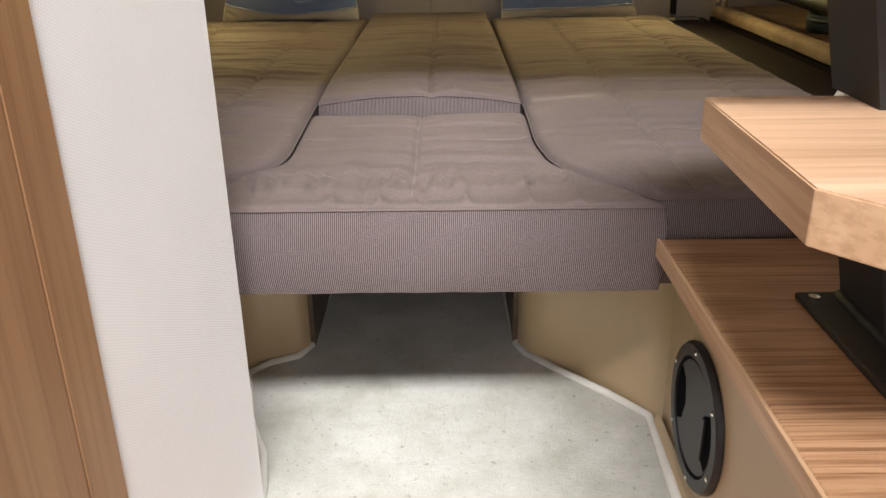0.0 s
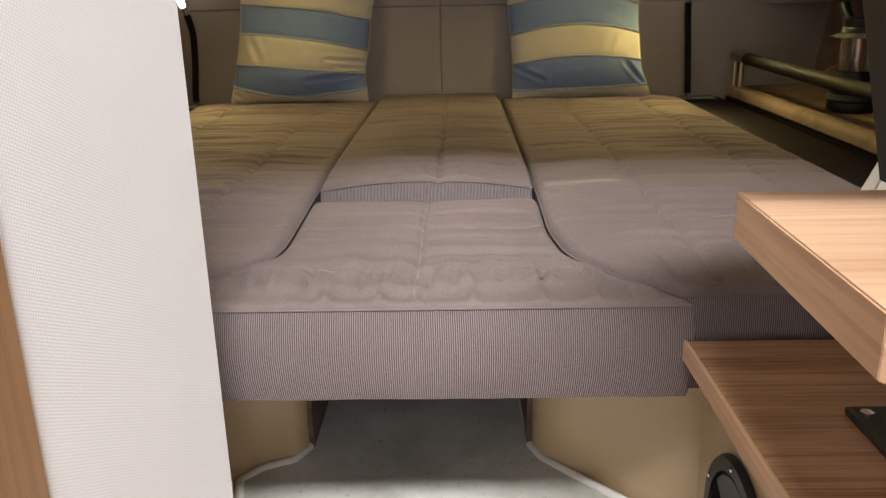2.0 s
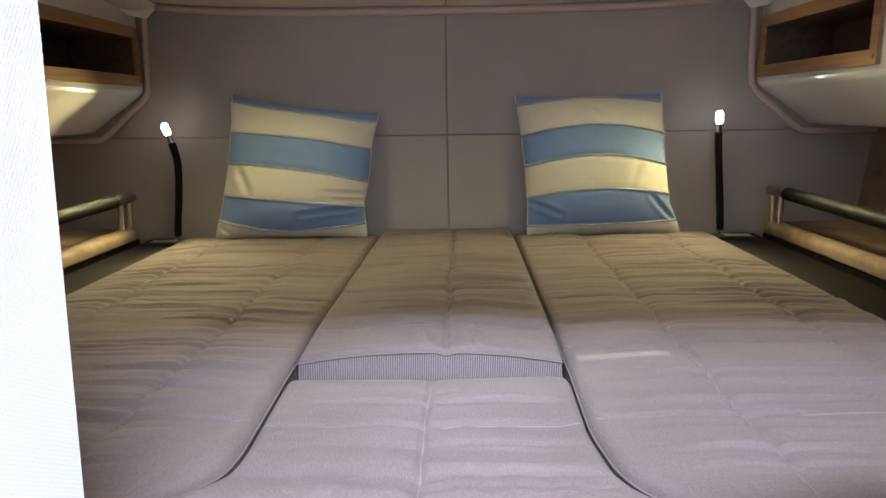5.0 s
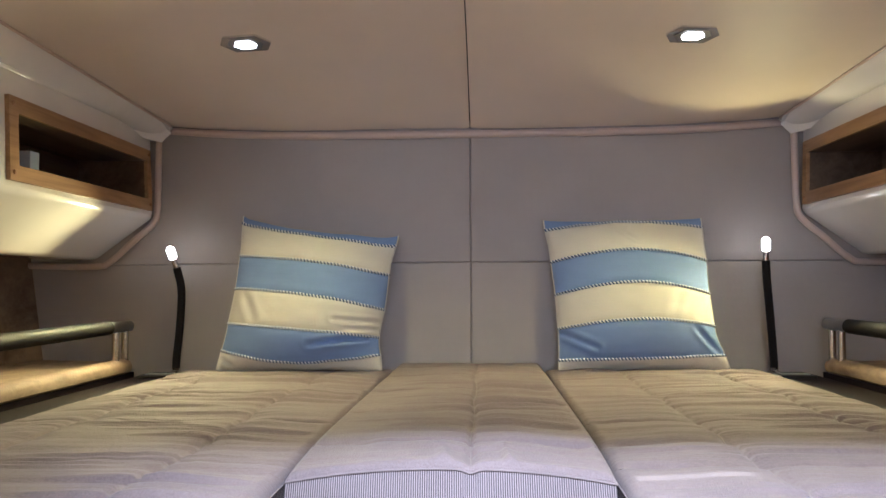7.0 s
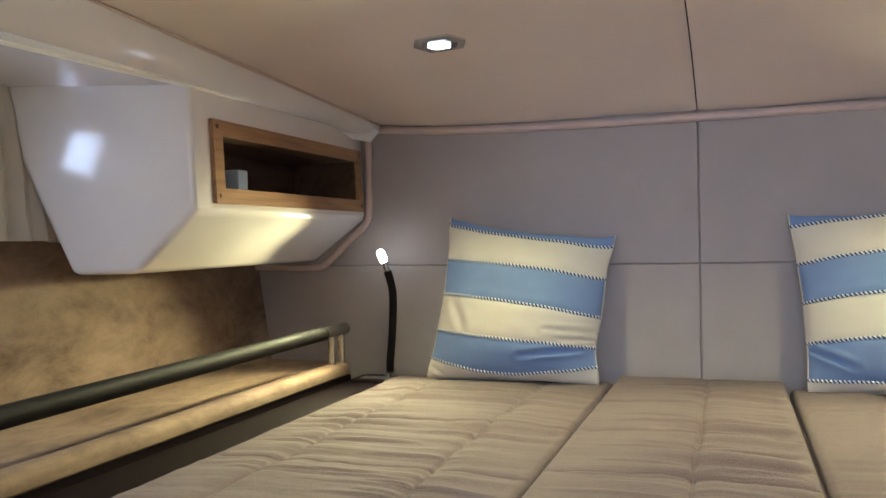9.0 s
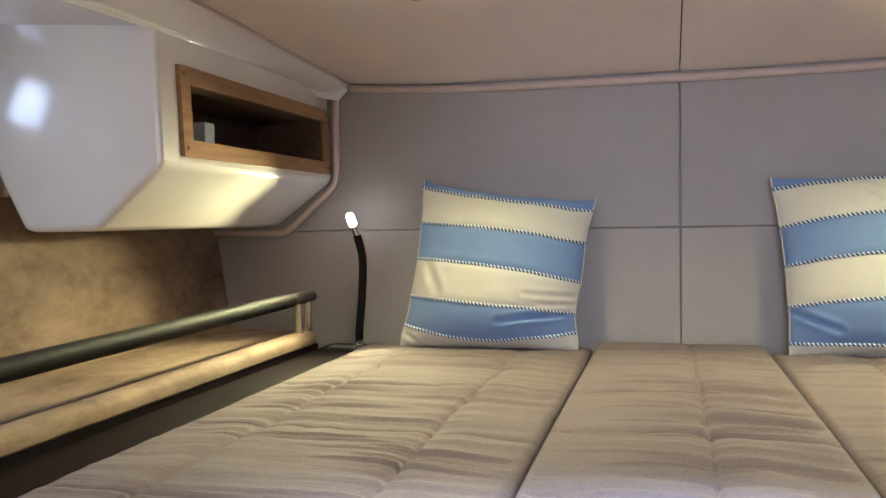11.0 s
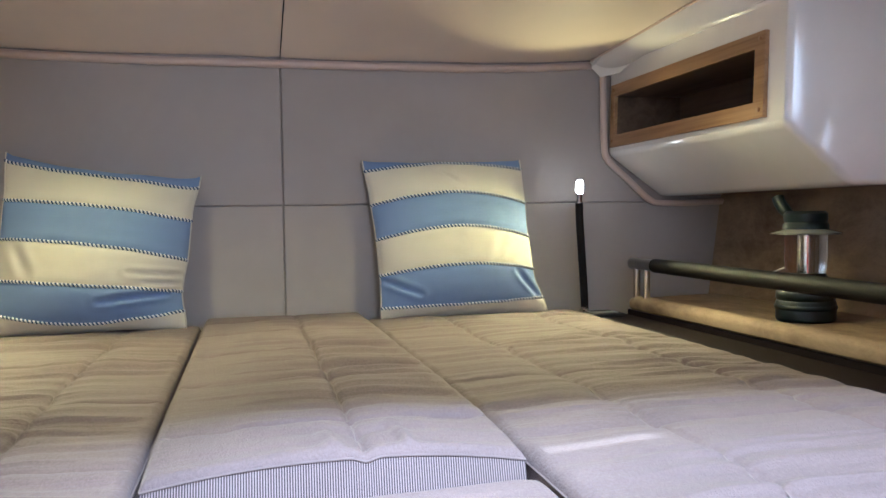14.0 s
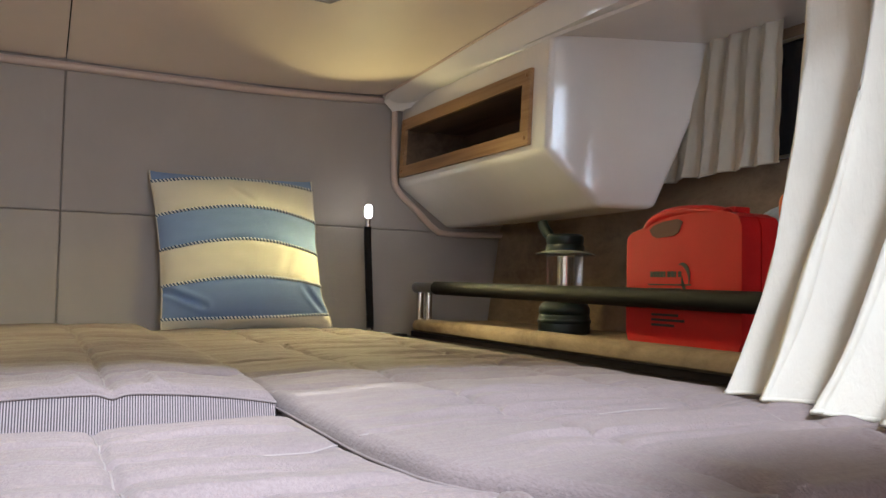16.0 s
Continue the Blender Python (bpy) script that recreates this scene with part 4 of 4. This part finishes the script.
# ---- overhead lockers ----
def locker(s):
    """A white moulded locker on the hull side with an oak-framed open recess."""
    thing = base_empty("overhead_locker", (1.15 * s, 2.65, 0.775), "white moulded overhead locker with an oak-framed open recess", "locker", "overhead lockers")
    x_in, y_near, y_far = 0.988, 2.276, 3.115
    ya, yb, za, zb = 2.372, 3.062, 0.957, 1.073     # opening

    # shell: flat moulded faces meeting at softly rounded edges
    prof = [(x_in, 0.903), (1.115, 0.772), (1.245, 0.772), (1.42, 1.20), (x_in + 0.012, 1.20)]
    bm = bmesh.new()
    rings = []
    for near in (True, False):
        rings.append([bm.verts.new((s * (x + (0 if near or x < 1.05 else 0.055)), (y_near - 0.34 * (x - 0.99)) if near else y_far, z)) for x, z in prof])
    bm.faces.new(rings[0])
    for k in range(5):
        bm.faces.new((rings[0][k], rings[0][(k + 1) % 5], rings[1][(k + 1) % 5], rings[1][k]))
    soft_edges = [e for e in bm.edges if min(v.co.y for v in e.verts) < 2.6 and max(v.co.z for v in e.verts) < 1.3 and not all(v.co.z > 1.19 for v in e.verts)]
    bmesh.ops.bevel(bm, geom=soft_edges, offset=0.016, segments=4, affect="EDGES", profile=0.5)
    bmesh.ops.delete(bm, geom=[f for f in bm.faces if abs(f.normal.x) > 0.98 and abs(f.calc_center_median().x) < 1.01], context="FACES")
    part("shell", bm, GEL_WHITE, thing, "glossy white gelcoat shell", smooth="angle")
    # inboard face round the opening
    bm = bmesh.new()
    z_lo, z_hi = 0.9105, 1.198

    def fx(z):
        return s * (x_in + 0.012 * (z - 0.903) / 0.297)
    oy, oz = (y_near + 0.004, ya, yb, y_far), (z_lo, za, zb, z_hi)
    for i in range(3):
        for j in range(3):
            if i == 1 and j == 1:
                continue
            q = [(oy[i], oz[j]), (oy[i + 1], oz[j]), (oy[i + 1], oz[j + 1]), (oy[i], oz[j + 1])]
            bm.faces.new([bm.verts.new((fx(z) + s * 0.0006 * (y < ya - 0.01 or z < za - 0.01), y, z)) for y, z in q])
    bmesh.ops.remove_doubles(bm, verts=bm.verts, dist=0.0005)
    part("inboard_face", bm, GEL_WHITE, thing, "glossy white gelcoat face")
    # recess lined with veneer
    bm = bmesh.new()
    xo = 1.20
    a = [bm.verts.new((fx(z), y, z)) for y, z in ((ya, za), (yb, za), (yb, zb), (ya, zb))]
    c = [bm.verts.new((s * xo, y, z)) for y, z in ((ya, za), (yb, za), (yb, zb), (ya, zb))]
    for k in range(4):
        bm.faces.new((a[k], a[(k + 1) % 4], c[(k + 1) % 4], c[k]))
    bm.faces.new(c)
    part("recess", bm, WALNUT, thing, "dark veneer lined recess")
    frame_part = []
    for y0, y1, z0, z1 in ((2.337, 3.09, zb, 1.108), (2.337, 3.09, 0.922, za), (2.337, ya, za, zb), (yb, 3.09, za, zb)):
        bm = bmesh.new()
        o = 0.0105
        ring = [(y0, z0), (y1, z0), (y1, z1), (y0, z1)]
        lo = [bm.verts.new((fx(z), y, z)) for y, z in ring]
        hi = [bm.verts.new((fx(z) - s * o, y, z)) for y, z in ring]
        bm.faces.new(lo), bm.faces.new(hi)
        for k in range(4):
            bm.faces.new((lo[k], lo[(k + 1) % 4], hi[(k + 1) % 4], hi[k]))
        frame_part.append(part("frame_rail", bm, OAK_FRAME, thing, "oak frame rail", bevel=0.002))
    for y, z in ((2.352, 1.092), (2.352, 0.94), (3.075, 1.092), (3.075, 0.94)):
        screw(thing, (fx(z) - s * 0.0115, y, z), (-s, 0, 0), 0.0055, OAK_SIDE)
    return thing


for s in (-1, 1):
    locker(s)
    # white coving from ceiling to locker, along the whole side
    def cove(u, v, s=s):
        y = 1.08 + 2.035 * u
        a = v * math.pi / 2
        x0, z0 = edge_x(y), edge_z(y) - 0.004
        zlow = 1.165 - 0.02 * max(0, (y - 2.9) / 0.2)
        x1 = max(0.998, x0 + 0.012)
        return (s * (x0 + (x1 - x0) * (1 - math.cos(a)) ** 0.9), y, z0 + (zlow - z0) * math.sin(a) ** 1.2)
    structure("coving", sheet(cove, 40, 12), GEL_WHITE, "glossy white coving between ceiling and locker", smooth=True)
    structure("trim", tube([(edge_x(y) * s, y, edge_z(y) - 0.003) for y in [1.09 + 2.0 * k / 30 for k in range(31)]], 0.004, 8), TRIM_PINK, smooth=True)
    structure("side_deck", sheet(lambda u, v, s=s: (s * (0.99 + 0.51 * u), 1.08 + 1.30 * v, 1.172 + 0.004 * u), 4, 8), GEL_WHITE, "white underside of the side deck")
    # padded bead where locker and headboard meet
    line = smooth_points([(0.965, 3.108, 1.165), (0.966, 3.108, 1.02), (0.968, 3.108, 0.93), (0.98, 3.108, 0.885), (1.05, 3.112, 0.825), (1.115, 3.112, 0.768), (1.17, 3.112, 0.752), (1.40, 3.112, 0.757)], 6)
    structure("trim", tube([(p.x * s, p.y - 0.004, p.z) for p in line], 0.010, 10), TRIM_PINK, "pinkish padded bead round the locker", smooth=True)
    # moulded corner between ceiling, headboard and locker
    bm = bmesh.new()
    pts = [(0.915, 3.05, 1.178), (0.925, 3.10, 1.165), (0.955, 3.10, 1.135), (0.99, 3.04, 1.14), (1.0, 2.96, 1.165), (0.955, 2.98, 1.20)]
    vv = [bm.verts.new((x * s, y, z)) for x, y, z in pts]
    bm.faces.new(vv)
    structure("coving_corner", bm, GEL_WHITE)

# ---- downlights ----
DX, DY = 0.525, 2.53
for s in (-1, 1):
    tilt = math.atan2(ceil_z(DX, DY + 0.05) - ceil_z(DX, DY - 0.05), 0.1)
    roll_x = math.atan2(ceil_z(DX + 0.05, DY) - ceil_z(DX - 0.05, DY), 0.1) * s
    zc = ceil_z(DX, DY)
    light = base_empty("downlight", (DX * s, DY, zc - 0.001), "small lit chrome downlight let into the ceiling", "ceiling light", "downlights")

    def leaf(w, d, s=s):
        """A six-sided plate with two long slanted ends."""
        return [(DX * s - x * s, DY + y) for x, y in ((-w, -d * 0.1), (-w * 0.72, -d), (w * 0.55, -d), (w, d * 0.1), (w * 0.72, d), (-w * 0.55, d))]

    def plate(nm, w, d, h0, h1, mat, label):
        bm = prism(leaf(w, d), 0, 1)
        for v in bm.verts:
            v.co.z = zc + (v.co.y - DY) * math.tan(tilt) + (v.co.x - DX * s) * math.tan(roll_x) + (h1 if v.co.z > 0.5 else h0)
        return part(nm, bm, mat, light, label, bevel=0.0015)
    plate("bezel", 0.060, 0.040, -0.005, 0.004, CHROME, "chrome bezel")
    plate("reflector", 0.042, 0.029, -0.0066, -0.0052, STEEL_DARK, "grey reflector ring")
    plate("lens", 0.026, 0.018, -0.0084, -0.0068, LED_DOWN, "lit warm lens")


# ---- shelf things ----
case = base_empty("carry_case", (1.10, 1.885, 0.466), "red plastic carry case with black print, standing on the shelf", "case")
CX, CA, CB, CZ0, CZ1 = 1.040, 1.738, 2.045, 0.474, 0.728


def case_outline(grow=0.0):
    """Side view of the case: low far shoulder, rising to a rounded top."""
    g = grow
    low = [(CA + 0.016, CZ0 - g), (CB - 0.018, CZ0 - g), (CB - 0.006, CZ0 + 0.006 - g), (CB + g, CZ0 + 0.022)]
    high = [(CB + g, CZ1 - 0.052), (CB - 0.004 + g, CZ1 - 0.038), (CB - 0.016, CZ1 - 0.029 + g), (CB - 0.06, CZ1 - 0.019 + g), (CB - 0.10, CZ1 - 0.007 + g), (CB - 0.14, CZ1 - 0.001 + g),
            (CA + 0.10, CZ1 + 0.001 + g), (CA + 0.03, CZ1 - 0.003 + g), (CA + 0.008, CZ1 - 0.012 + g), (CA - g, CZ1 - 0.030)]
    return low + high + [(CA - g, CZ0 + 0.022), (CA + 0.006, CZ0 + 0.006 - g)]


for nm, x0, x1 in (("front_shell", CX, CX + 0.046), ("back_shell", CX + 0.049, CX + 0.095)):
    part(nm, prism(case_outline(), x0, x1, "x"), RED, case, bevel=0.006, smooth="angle")
part("rib", prism(case_outline(-0.006), CX + 0.0455, CX + 0.0495, "x"), RED, case)
hp = smooth_points([(CX + 0.012, CB - 0.050, CZ1 - 0.030), (CX + 0.010, CB - 0.066, CZ1 - 0.012), (CX + 0.012, CB - 0.10, CZ1 + 0.002), (CX + 0.014, CB - 0.15, CZ1 + 0.007), (CX + 0.016, CA + 0.09, CZ1 + 0.003), (CX + 0.018, CA + 0.05, CZ1 - 0.006)], 6)
part("handle", tube(hp, 0.0115, 12), RED, case, smooth=True)
GAP = [(CB - 0.070, CZ1 - 0.026), (CB - 0.078, CZ1 - 0.038), (CB - 0.092, CZ1 - 0.043), (CB - 0.140, CZ1 - 0.040), (CB - 0.152, CZ1 - 0.034), (CB - 0.164, CZ1 - 0.014), (CB - 0.150, CZ1 - 0.008), (CB - 0.110, CZ1 - 0.011), (CB - 0.080, CZ1 - 0.018)]
# flat patch in darkened red paints the shade of the hollow under the handle
part("handle_gap_shade", prism(GAP, CX - 0.0012, CX + 0.004, "x"), plain("deep_red_painted_shade", (0.07, 0.005, 0.005), 0.6), case, "flat dark red patch painting the shade under the handle")
for y in (CA + 0.02, CB - 0.05):
    part("foot", box(CX + 0.004, CX + 0.09, y, y + 0.03, 0.462, CZ0 + 0.004), RED, case, bevel=0.003)
for y, z in ((CA + 0.045, CZ1 - 0.002), (CB - 0.060, CZ1 - 0.018)):
    part("latch", box(CX + 0.03, CX + 0.07, y, y + 0.024, z, z + 0.012), RED, case, bevel=0.003)
# maker's mark: a row of letter-high blocks and two crescents
for k in range(9):
    y = 1.972 - 0.0098 * k
    part("print_bar", box(CX - 0.001, CX - 0.0002, y - (0.0085 if k not in (4, 7) else 0.0045), y, 0.608, 0.6195), INK, case)


def crescent(cy, cz, a0, a1, r, fat):
    run = [k / 14 for k in range(15)]
    outer = [(cy - r * math.cos(radians(a0 + (a1 - a0) * q)), cz + 1.25 * r * math.sin(radians(a0 + (a1 - a0) * q))) for q in run]
    inner = [(cy - (r - fat * math.sin(math.pi * q) - 0.0003) * math.cos(radians(a0 + (a1 - a0) * q)), cz + 1.25 * (r - fat * math.sin(math.pi * q) - 0.0003) * math.sin(radians(a0 + (a1 - a0) * q))) for q in run]
    part("print_mark", prism(outer + inner[::-1], CX - 0.001, CX - 0.0002, "x"), INK, case)


crescent(1.882, 0.611, -40, 125, 0.020, 0.008)
crescent(1.868, 0.600, 150, 275, 0.017, 0.007)
for w, z in ((0.118, 0.592), (0.092, 0.584)):
    part("print_bar", box(CX - 0.001, CX - 0.0002, 1.978 - w, 1.978, z, z + 0.0030), INK, case)
for k, w in enumerate((0.075, 0.092, 0.065)):
    part("print_bar", box(CX - 0.001, CX - 0.0002, 1.968 - w, 1.968, 0.532 - 0.010 * k, 0.5370 - 0.010 * k), INK, case)

bag = tagged(part("plastic_bag", sheet(lambda u, v: (1.15 + 0.10 * math.sin(math.pi * v), 1.70 + 0.24 * u, 0.68 + 0.075 * math.sin(math.pi * u) * math.sin(math.pi * v) + 0.012 * noise.noise(Vector((u * 9, v * 9, 4)))), 24, 12), FROST, smooth=True), "crumpled pale plastic bag tucked behind the case", "bag")
tool = base_empty("hand_tool", (1.16, 1.72, 0.466), "orange and black hand tool stowed behind the case", "tool")
part("body", tube(smooth_points([(1.165, 1.715, 0.468), (1.165, 1.715, 0.60), (1.165, 1.712, 0.70), (1.165, 1.70, 0.745), (1.165, 1.64, 0.765)], 6), 0.02, 12), BLACK_PLASTIC, tool, smooth=True)
part("clip", tube(smooth_points([(1.150, 1.745, 0.715), (1.15, 1.745, 0.75), (1.15, 1.725, 0.762), (1.15, 1.708, 0.75), (1.15, 1.715, 0.72)], 6), 0.006, 8), ORANGE, tool, "orange clip", smooth=True)

lx, ly, lz = 1.165, 2.44, 0.464
lantern = base_empty("camping_lantern", (lx, ly, lz), "dark green camping lantern with a clear chimney on the shelf", "lantern")
part("base", lathe(lx, ly, [(0.060, lz), (0.066, lz + 0.006), (0.066, lz + 0.045), (0.063, lz + 0.050), (0.066, lz + 0.055), (0.065, lz + 0.068), (0.058, lz + 0.078), (0.046, lz + 0.085), (0.046, lz + 0.105), (0.042, lz + 0.112)]), GREEN, lantern, smooth="angle")
part("globe", lathe(lx, ly, [(0.044, lz + 0.108), (0.047, lz + 0.15), (0.047, lz + 0.205)], 32), CLEAR, lantern, "clear ribbed globe", smooth="angle")
part("tube", lathe(lx, ly, [(0.014, lz + 0.112), (0.014, lz + 0.20)], 16), CHROME, lantern, "pale lamp tube", smooth="angle")
part("brim", lathe(lx, ly, [(0.045, lz + 0.208), (0.078, lz + 0.202), (0.080, lz + 0.205), (0.05, lz + 0.214)], 36), BRIM, lantern, "clear wide brim", smooth="angle")
part("cap", lathe(lx, ly, [(0.050, lz + 0.208), (0.050, lz + 0.224), (0.046, lz + 0.230), (0.048, lz + 0.236), (0.048, lz + 0.250), (0.042, lz + 0.256)]), GREEN, lantern, smooth="angle")
part("bail", tube(smooth_points([(lx - 0.012, ly + 0.020, lz + 0.238), (lx - 0.018, ly + 0.042, lz + 0.252), (lx - 0.022, ly + 0.064, lz + 0.276), (lx - 0.022, ly + 0.072, lz + 0.290)], 6), [0.010 + 0.004 * min(1.0, k / 8) for k in range(19)], 10), GREEN, lantern, "folded carrying handle", smooth=True)
part("base_ring", lathe(lx, ly, [(0.0665, lz + 0.028), (0.069, lz + 0.031), (0.069, lz + 0.036), (0.0665, lz + 0.039)]), GREEN, lantern, smooth="angle")
part("pull_cord", tube(smooth_points([(lx - 0.05, ly + 0.01, lz + 0.125), (lx - 0.065, ly + 0.035, lz + 0.112), (lx - 0.06, ly + 0.05, lz + 0.100)], 5), 0.0016, 6), CREAM, lantern, "pale cord", smooth=True)


packet = tagged(part("packet", box(-1.055, -1.015, 2.475, 2.515, 0.9575, 1.008), FROST, bevel=0.003), "small pale blue packet lying in the locker recess", "packet")


# ---- windows and curtains ----
def hull_x(z):
    return 1.333 + 0.14 * (z - 0.47)


for s in (-1, 1):
    win = base_empty("window_1" if s < 0 else "window_2", (hull_x(0.87) * s, 1.75, 0.86), "dark tinted hull window in a slim bright frame", "window")
    win["kind"] = "structure"
    ring = [(1.22, 0.875), (1.99, 0.875), (2.06, 0.93), (2.06, 1.14), (1.22, 1.14)]
    # starboard panes leave an added slot that shapes the sun streak on the cushion
    gap = [(1.22, 1.648), (1.674, 2.014)] if s > 0 else [(1.22, 1.64), (1.6402, 2.014)]
    spans = [(y0, y1, 0.872, 1.14) for y0, y1 in gap]
    if s > 0:
        spans += [(1.648, 1.674, 0.872, 0.975), (1.648, 1.674, 1.052, 1.14)]
    for y0, y1, z0, z1 in spans:
        bm = bmesh.new()
        q = [(y0, z0), (y1, z0), (y1, z1), (y0, z1)]
        f = [bm.verts.new((s * (hull_x(z) - 0.006), y, z)) for y, z in q]
        b = [bm.verts.new((s * (hull_x(z) - 0.002), y, z)) for y, z in q]
        bm.faces.new(f), bm.faces.new(b)
        for k in range(4):
            bm.faces.new((f[k], f[(k + 1) % 4], b[(k + 1) % 4], b[k]))
        part("pane", bm, DARK_PANE, win, "dark tinted pane")
    # end pane split: clear corner added for a bright patch, dark above it
    for z0, z1, m in ((0.872, 0.925, CLEAR), (0.9252, 1.14, DARK_PANE)):
        bm = prism([(s * (hull_x(z0) - 0.005), z0), (s * (hull_x(z1) - 0.005), z1), (s * (hull_x(z1) - 0.002), z1), (s * (hull_x(z0) - 0.002), z0)], 2.015, 2.06, "y")
        part("pane", bm, m, win, "clear corner added for the bright patch beside the curtain" if m is CLEAR else "dark tinted pane").visible_shadow = m is not CLEAR
    part("mullion", box(s * 1.372, s * 1.388, 2.008, 2.020, 0.88, 1.13), BLACK_PLASTIC, win, "black window divider")
    part("window_frame", tube([(s * (hull_x(z) - 0.008), y, z) for y, z in ring + ring[:1]], 0.006, 8), CHROME, win, "slim bright frame", smooth="angle")


def curtain(name, line_top, line_bottom, z_top, z_hem, folds, depth, seed, label, flare=1.0):
    """Gathered cloth between a top line and a hem line, in plan."""
    thing = base_empty(name, (line_bottom[0][0], line_bottom[0][1], 0.45), label, "curtain")
    nu, nv = folds * 12, 40

    def f(u, v, off=0.0):
        ax, ay = [a + (c - a) * u for a, c in zip(*line_top)]
        bx, by = [a + (c - a) * u for a, c in zip(*line_bottom)]
        zt = z_top[0] + (z_top[1] - z_top[0]) * u
        zb = z_hem[0] + (z_hem[1] - z_hem[0]) * u + 0.010 * noise.noise(Vector((u * 7, 2, seed)))
        x, y = ax + (bx - ax) * v ** flare, ay + (by - ay) * v ** flare
        ph = 2 * math.pi * folds * (u + 0.05 * noise.noise(Vector((u * 5, v * 1.2, seed))))
        amp = depth * (0.45 + 0.55 * v) * (0.7 + 0.6 * noise.noise(Vector((u * 4, v * 2, seed + 5))))
        wrinkle = 0.005 * noise.noise(Vector((u * 30, v * 7, seed + 8)))
        d = Vector((line_bottom[1][0] - line_bottom[0][0], line_bottom[1][1] - line_bottom[0][1], 0)).normalized()
        n = Vector((d.y, -d.x, 0))
        return Vector((x, y, zt + (zb - zt) * v)) + n * (amp * math.sin(ph) + wrinkle + off) + d * (0.35 * amp * math.sin(2 * ph))
    bm = sheet(lambda u, v: f(u, v), nu, nv)
    sheet(lambda u, v: f(u, v, 0.0015), nu, nv, bm)
    part("cloth", bm, CURTAIN, thing, smooth=True)
    hem = [f(k / nu, 1.0) + Vector((0, 0, 0.001)) for k in range(nu + 1)]
    part("hem", tube(hem, 0.0028, 6), CURTAIN, thing, "stitched hem", smooth=True)
    return thing


for s in (-1, 1):
    curtain("window_curtain", ((1.36 * s, 2.225), (1.37 * s, 1.93)), ((1.31 * s, 2.235), (1.325 * s, 1.905)), (1.20, 1.20), (0.845, 0.855), 6, 0.017, 3.0 + s,
            "short gathered cream curtain over the hull window")
curtain("side_curtain", ((0.858, 1.455), (0.90, 1.0)), ((0.764, 1.496), (0.640, 1.04)), (1.28, 1.28), (0.459, 0.456), 5, 0.046, 8.0,
        "long cream curtain hanging down to the mattress", 3.2)
